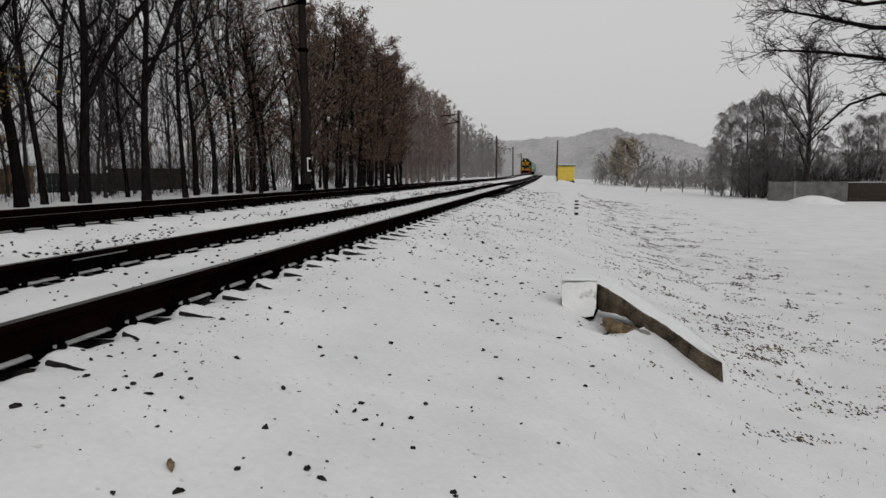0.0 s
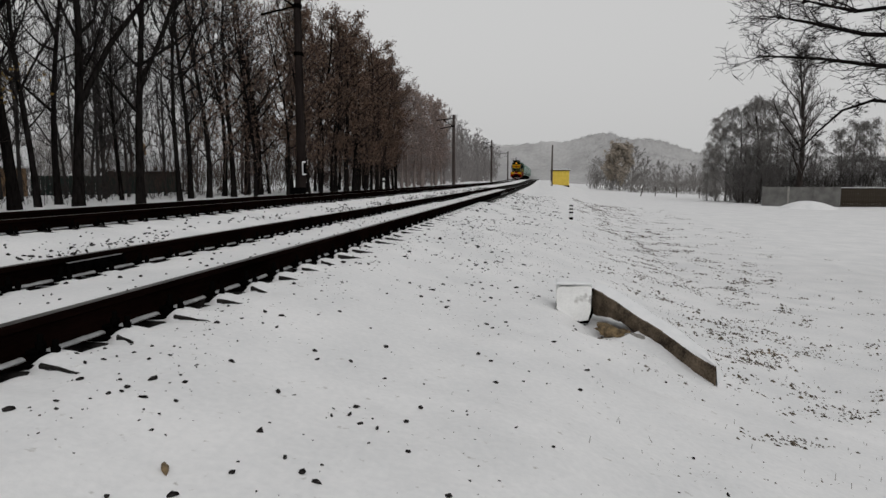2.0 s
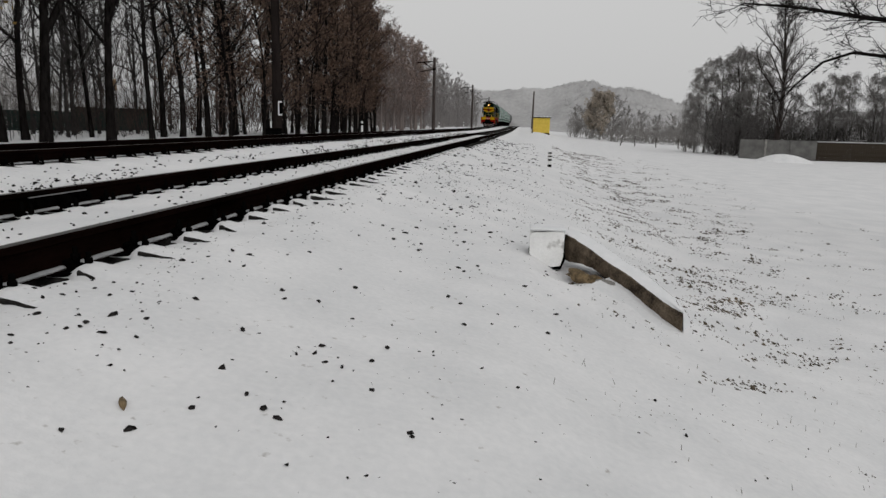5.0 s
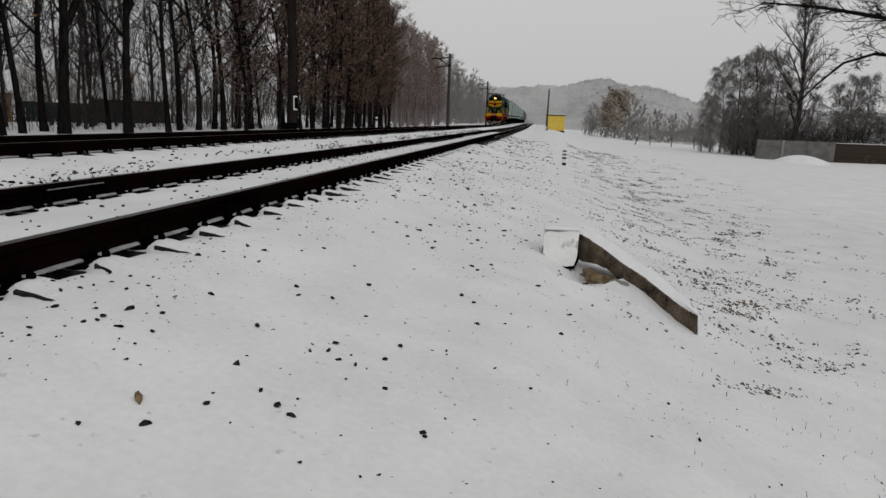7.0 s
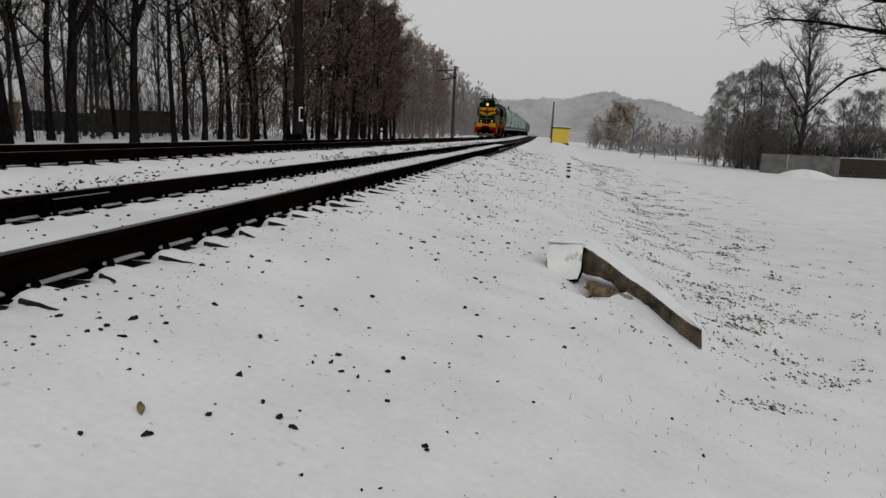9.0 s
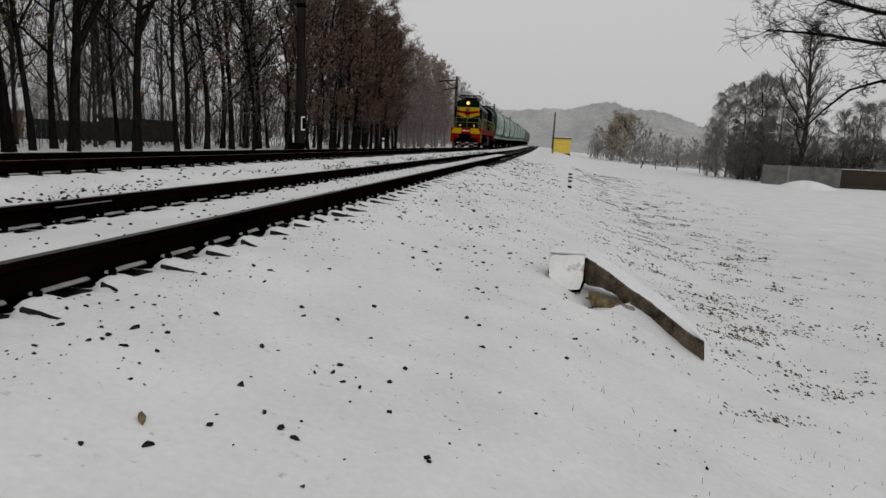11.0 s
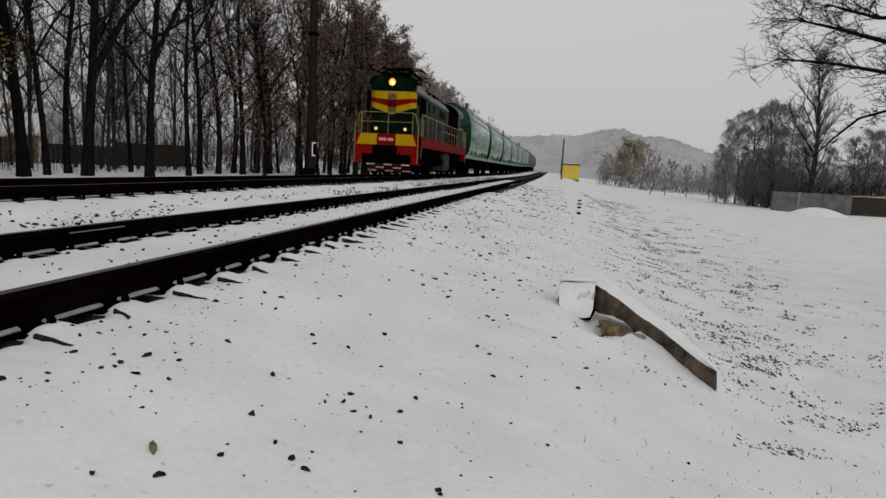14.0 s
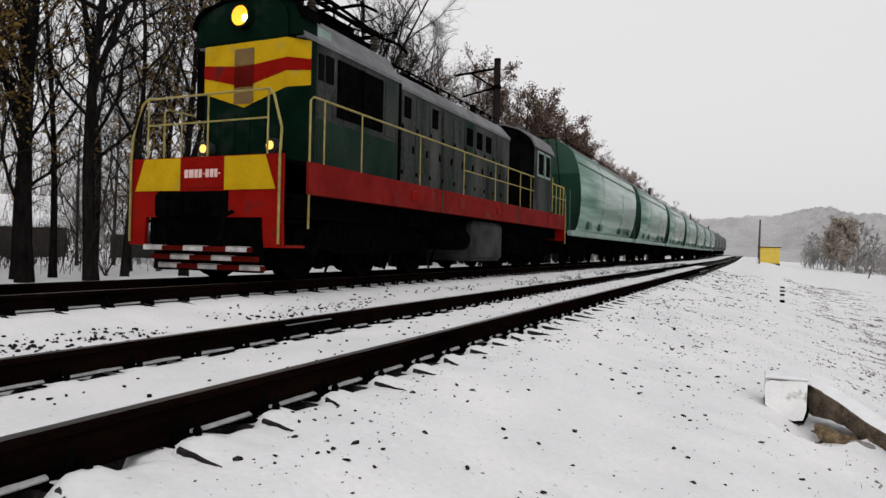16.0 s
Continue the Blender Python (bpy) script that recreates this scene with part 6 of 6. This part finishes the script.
    part("cab_wall", Shape().prism(o, "y", 11.78, 13.7), GREYGREEN, c)
    part("cab_front", Shape().prism([(x * 0.99, z - 0.01) for x, z in o], "y", 11.74, 11.776), BLACKP, c, "black cab front")
    part("cab_roof", Shape().prism([(1.47, 3.60), (1.33, 3.92), (0.98, 4.17), (0.46, 4.33), (-0.46, 4.33), (-0.98, 4.17), (-1.33, 3.92), (-1.47, 3.60), (-1.43, 3.60), (-1.29, 3.89), (-0.95, 4.13), (-0.45, 4.29), (0.45, 4.29), (0.95, 4.13), (1.29, 3.89), (1.43, 3.60)], "y", 11.68, 13.8), ROOFGREY, c)
    for sx in (-1, 1):
        for y0, y1 in ((12.05, 12.75), (12.85, 13.45)):
            w = part("cab_window", Shape().box(min(sx * 1.409, sx * 1.43), max(sx * 1.409, sx * 1.43), y0, y1, 2.78, 3.55, 0.01), WAGON_SILL, c, "pale window frame")
            part("pane", Shape().box(min(sx * 1.431, sx * 1.436), max(sx * 1.431, sx * 1.436), y0 + 0.07, y1 - 0.07, 2.85, 3.48), DARKGLASS, w)
        for x0, x1 in ((0.95, 1.32),):
            w = part("front_window", Shape().box(min(sx * x0, sx * x1), max(sx * x0, sx * x1), 11.72, 11.738, 2.9, 3.6, 0.006), DARKGLASS, c, "dark cab window")
        part("cab_rail", Shape().tube([(sx * 1.46, 13.62, 1.8), (sx * 1.46, 13.62, 2.9)], 0.018, 6), RAILYEL, c)
    # roof gear: a folded pantograph on insulators, a pipe run and vents
    p = part("pantograph", Shape().box(-0.75, -0.69, 1.5, 3.7, 4.52, 4.58).box(0.69, 0.75, 1.5, 3.7, 4.52, 4.58).box(-0.75, 0.75, 1.5, 1.56, 4.52, 4.58).box(-0.75, 0.75, 3.64, 3.7, 4.52, 4.58), IRON, c, "folded black pantograph")
    for x in (-0.7, 0.7):
        for y in (1.6, 3.6):
            s = Shape()
            for k in range(4):
                s.tube([(x, y, 4.28 + k * 0.06), (x, y, 4.30 + k * 0.06), (x, y, 4.34 + k * 0.06)], [0.05, 0.085, 0.05], 10)
            part("insulator", s, DARKFENCE, p, "brown ribbed insulator")
        part("arm", Shape().tube([(x * 0.9, 2.6, 4.60), (x * 0.75, 0.95, 4.72), (x * 0.6, 2.9, 4.86)], 0.032, 6), IRON, p)
        part("arm", Shape().tube([(x * 0.9, 2.6, 4.60), (x * 0.75, 4.2, 4.70), (x * 0.6, 2.4, 4.88)], 0.032, 6), IRON, p)
        part("brace", Shape().tube([(x * 0.75, 0.95, 4.72), (-x * 0.6, 2.6, 4.84)], 0.018, 5), IRON, p)
        part("brace", Shape().tube([(x * 0.75, 4.2, 4.70), (-x * 0.6, 2.6, 4.86)], 0.018, 5), IRON, p)
    for y in (2.3, 2.9):
        part("contact_strip", Shape().tube([(-1.15, y, 4.72), (-0.85, y, 4.88), (0.85, y, 4.88), (1.15, y, 4.72)], 0.03, 6), IRON, p)
    pg = random.Random(6)
    for k in range(16):
        x, y = pg.uniform(-0.8, 0.8), pg.uniform(1.3, 3.9)
        a = pg.uniform(0, 6.28)
        l = pg.uniform(0.4, 1.1)
        part("link_rod", Shape().tube([(x, y, pg.uniform(4.5, 4.7)), (max(-1.0, min(1.0, x + l * math.cos(a))), y + l * math.sin(a), pg.uniform(4.6, 4.86))], 0.02, 5), IRON, p)
    part("horn", Shape().tube([(-0.7, 1.5, 4.56), (-0.95, 1.0, 4.62), (-1.1, 0.75, 4.80)], 0.028, 6), IRON, p)
    part("horn", Shape().tube([(0.7, 3.7, 4.56), (0.95, 4.1, 4.50), (1.05, 4.3, 4.36)], 0.028, 6), IRON, p)
    for k in range(5):
        part("spring", Shape().box(-0.5 + k * 0.22, -0.36 + k * 0.22, 2.0, 3.2, 4.48, 4.58, 0.02), IRON, p)
    part("roof_box", Shape().box(-0.55, 0.55, 1.3, 3.9, 4.33, 4.45, 0.03), IRON, c)
    part("roof_pipe", Shape().tube([(0.55, 4.0, 4.27), (0.60, 7.0, 4.26), (0.60, 10.6, 4.26)], 0.02, 6), IRON, c)
    for k in range(9):
        part("pipe_clip", Shape().box(0.57, 0.63, 4.5 + k * 0.7, 4.54 + k * 0.7, 4.17, 4.25), IRON, c)
    part("exhaust", Shape().tube([(0.25, 9.7, 4.15), (0.25, 9.7, 4.50)], 0.09, 14), IRON, c)
    part("roof_vent", Shape().box(-0.5, 0.5, 5.2, 7.0, 4.18, 4.26, 0.02), IRON, c)
    return c


# ---- grain hoppers ----
def hopper_profile():
    """Half section of the bulging side, from the sill to the roof."""
    return [(1.30, 1.32), (1.42, 1.55), (1.52, 1.95), (1.585, 2.45), (1.60, 2.90), (1.575, 3.35), (1.49, 3.80), (1.34, 4.15), (1.10, 4.42), (0.80, 4.58)]


def build_hopper(dark):
    side, end = (WAGON_DARK, WAGON_DARK) if dark else (WAGON_SIDE, WAGON_END)
    c = thing("hopper_wagon", "dark grey covered hopper wagon with bulging sides" if dark else "green covered grain hopper wagon with bulging sides, pale with painted sheen", "wagon", "wagons of the train")
    n0, n1 = 0.1, 13.5
    pr = hopper_profile()
    for sx in (-1, 1):
        s, vs, fs = Shape(), [], []
        for y in (n0, n0 + 0.03, 4.5, 9.2, n1 - 0.03, n1):
            q = 0.985 if y in (n0, n1) else 1
            for x, z in pr:                                 # the ends draw in towards the bottom
                cut = 0.27 * max(0.0, 3.75 - z) * (1 if y < 1 else -1 if y > 12 else 0)
                vs.append((sx * x * q, y + cut, z))
        k, tops = len(pr), []
        for j in range(5):
            for i in range(k - 1):
                f = (j * k + i, (j + 1) * k + i, (j + 1) * k + i + 1, j * k + i + 1)
                (fs if i < 7 else tops).append(f if sx < 0 else f[::-1])
        part("top_sheet", Shape().add(vs, tops), end, c, "" if dark else "deep green upper sheet", smooth=True)
        part("side_sheet", s.add(vs, fs), side, c, "green curved side sheet with painted sky sheen" if not dark else "", smooth=True)
        for y in (4.5, 9.2):
            part("seam", Shape().tube([(sx * (x + 0.004), y, z) for x, z in pr], 0.012, 4, False), side, c)
        part("ridge", Shape().tube([(sx * 1.50, n0 + 0.1, 3.80), (sx * 1.50, n1 - 0.1, 3.80)], 0.03, 5), end, c)
        part("sill", Shape().box(min(sx * 1.22, sx * 1.40), max(sx * 1.22, sx * 1.40), -0.15, n1 + 0.15, 1.12, 1.315, 0.02), WAGON_DARK if dark else WAGON_SILL, c, "pale sill along the bottom")
        for y in (2.0, 4.2, 9.0, 11.4):
            part("hatch_box", Shape().box(min(sx * 1.40, sx * 1.53), max(sx * 1.40, sx * 1.53), y, y + 0.55, 1.42, 1.72, 0.03), end, c, "dark green latch box")
        part("roof_rail", Shape().tube([(sx * 0.72, n0 + 0.3, 4.78), (sx * 0.72, n1 - 0.3, 4.78)], 0.02, 5), IRON, c)
        for y in (0.0, n1 - 0.04):
            part("end_post", Shape().tube([(sx * 1.25, y, 1.2), (sx * 1.25, y, 2.8)], 0.03, 5), end, c)
    for y, f in ((n0 + 0.02, 1), (n1 - 0.02, -1)):             # upright above, sloping inwards below
        rows = [(x * 0.985, y + f * max(0.0, 3.40 - z) * 0.62, z) for x, z in pr[:5]] + [(1.55, y + f * 0.02, 3.40)] + [(x * 0.985, y, z) for x, z in pr[6:]]
        vs = [v for x, yy, z in rows for v in ((-x, yy, z), (x, yy, z), (-x, yy + 0.03 * f, z), (x, yy + 0.03 * f, z))]
        fs = [q for i in range(len(rows) - 1) for q in ((i * 4, i * 4 + 1, i * 4 + 5, i * 4 + 4), (i * 4 + 2, i * 4 + 6, i * 4 + 7, i * 4 + 3))]
        part("end_wall", Shape().add(vs, fs), end, c, "deep green sloping end wall" if not dark else "")
    part("roof", Shape().prism([(0.82, 4.57), (0.78, 4.62), (0.4, 4.70), (-0.4, 4.70), (-0.78, 4.62), (-0.82, 4.57)], "y", n0, n1), end, c)
    part("roof_walk", Shape().box(-0.35, 0.35, 0.3, n1 - 0.3, 4.74, 4.78), IRON, c, "dark roof walkway")
    for k in range(4):
        part("hatch", Shape().tube([(0, 1.9 + k * 3.3, 4.70), (0, 1.9 + k * 3.3, 4.86)], 0.30, 14), IRON, c)
    part("underframe", Shape().box(-0.35, 0.35, -0.6, n1 + 0.6, 0.85, 1.12), IRON, c)
    for y in (4.0, 6.85, 9.7):
        part("discharge_hopper", Shape().add([(-1.2, y - 1.2, 1.3), (1.2, y - 1.2, 1.3), (1.2, y + 1.2, 1.3), (-1.2, y + 1.2, 1.3), (-0.5, y - 0.4, 0.45), (0.5, y - 0.4, 0.45), (0.5, y + 0.4, 0.45), (-0.5, y + 0.4, 0.45)],
             [(4, 5, 6, 7), (0, 1, 5, 4), (1, 2, 6, 5), (2, 3, 7, 6), (3, 0, 4, 7)]), IRON, c)
    part("ladder", Shape().tube([(1.1, -0.12, 1.2), (0.7, -0.12, 4.7)], 0.018, 5).tube([(0.7, -0.12, 1.2), (0.4, -0.12, 4.7)], 0.018, 5), IRON, c)
    for y in (-0.62, n1 + 0.62):
        part("coupler", Shape().box(-0.15, 0.15, y - 0.2, y + 0.2, 0.9, 1.15, 0.03), IRON, c)
    bogie(c, 2.0, [-0.925, 0.925])
    bogie(c, n1 - 2.0, [-0.925, 0.925])
    return c


def travel(t):
    """Where the locomotive's front beam stands along the line at t seconds."""
    return 204.80 - 14.8687 * t + 0.211132 * t * t - 0.00327526 * t ** 3


train = [(build_loco(), 0.0)]
for i in range(11):
    train.append((build_hopper(i > 6), 16.75 + 15.0 * i))


def motions():
    for ob, back in train:
        walk(ob, [(t, pose(FAR_X, travel(t) + back, FAR_Z + grade(travel(t) + back + 6))) for t in [k * 0.5 for k in range(33)]])
    for w, y in spinning:
        if any(w.parent == ob for ob, back in train[:4]):
            walk(w, [(k / 30, pose(0, y, 0.525, math.degrees((travel(0) - travel(k / 30)) / 0.525) % 360.0, 0, 0)) for k in range(481)])


motions()
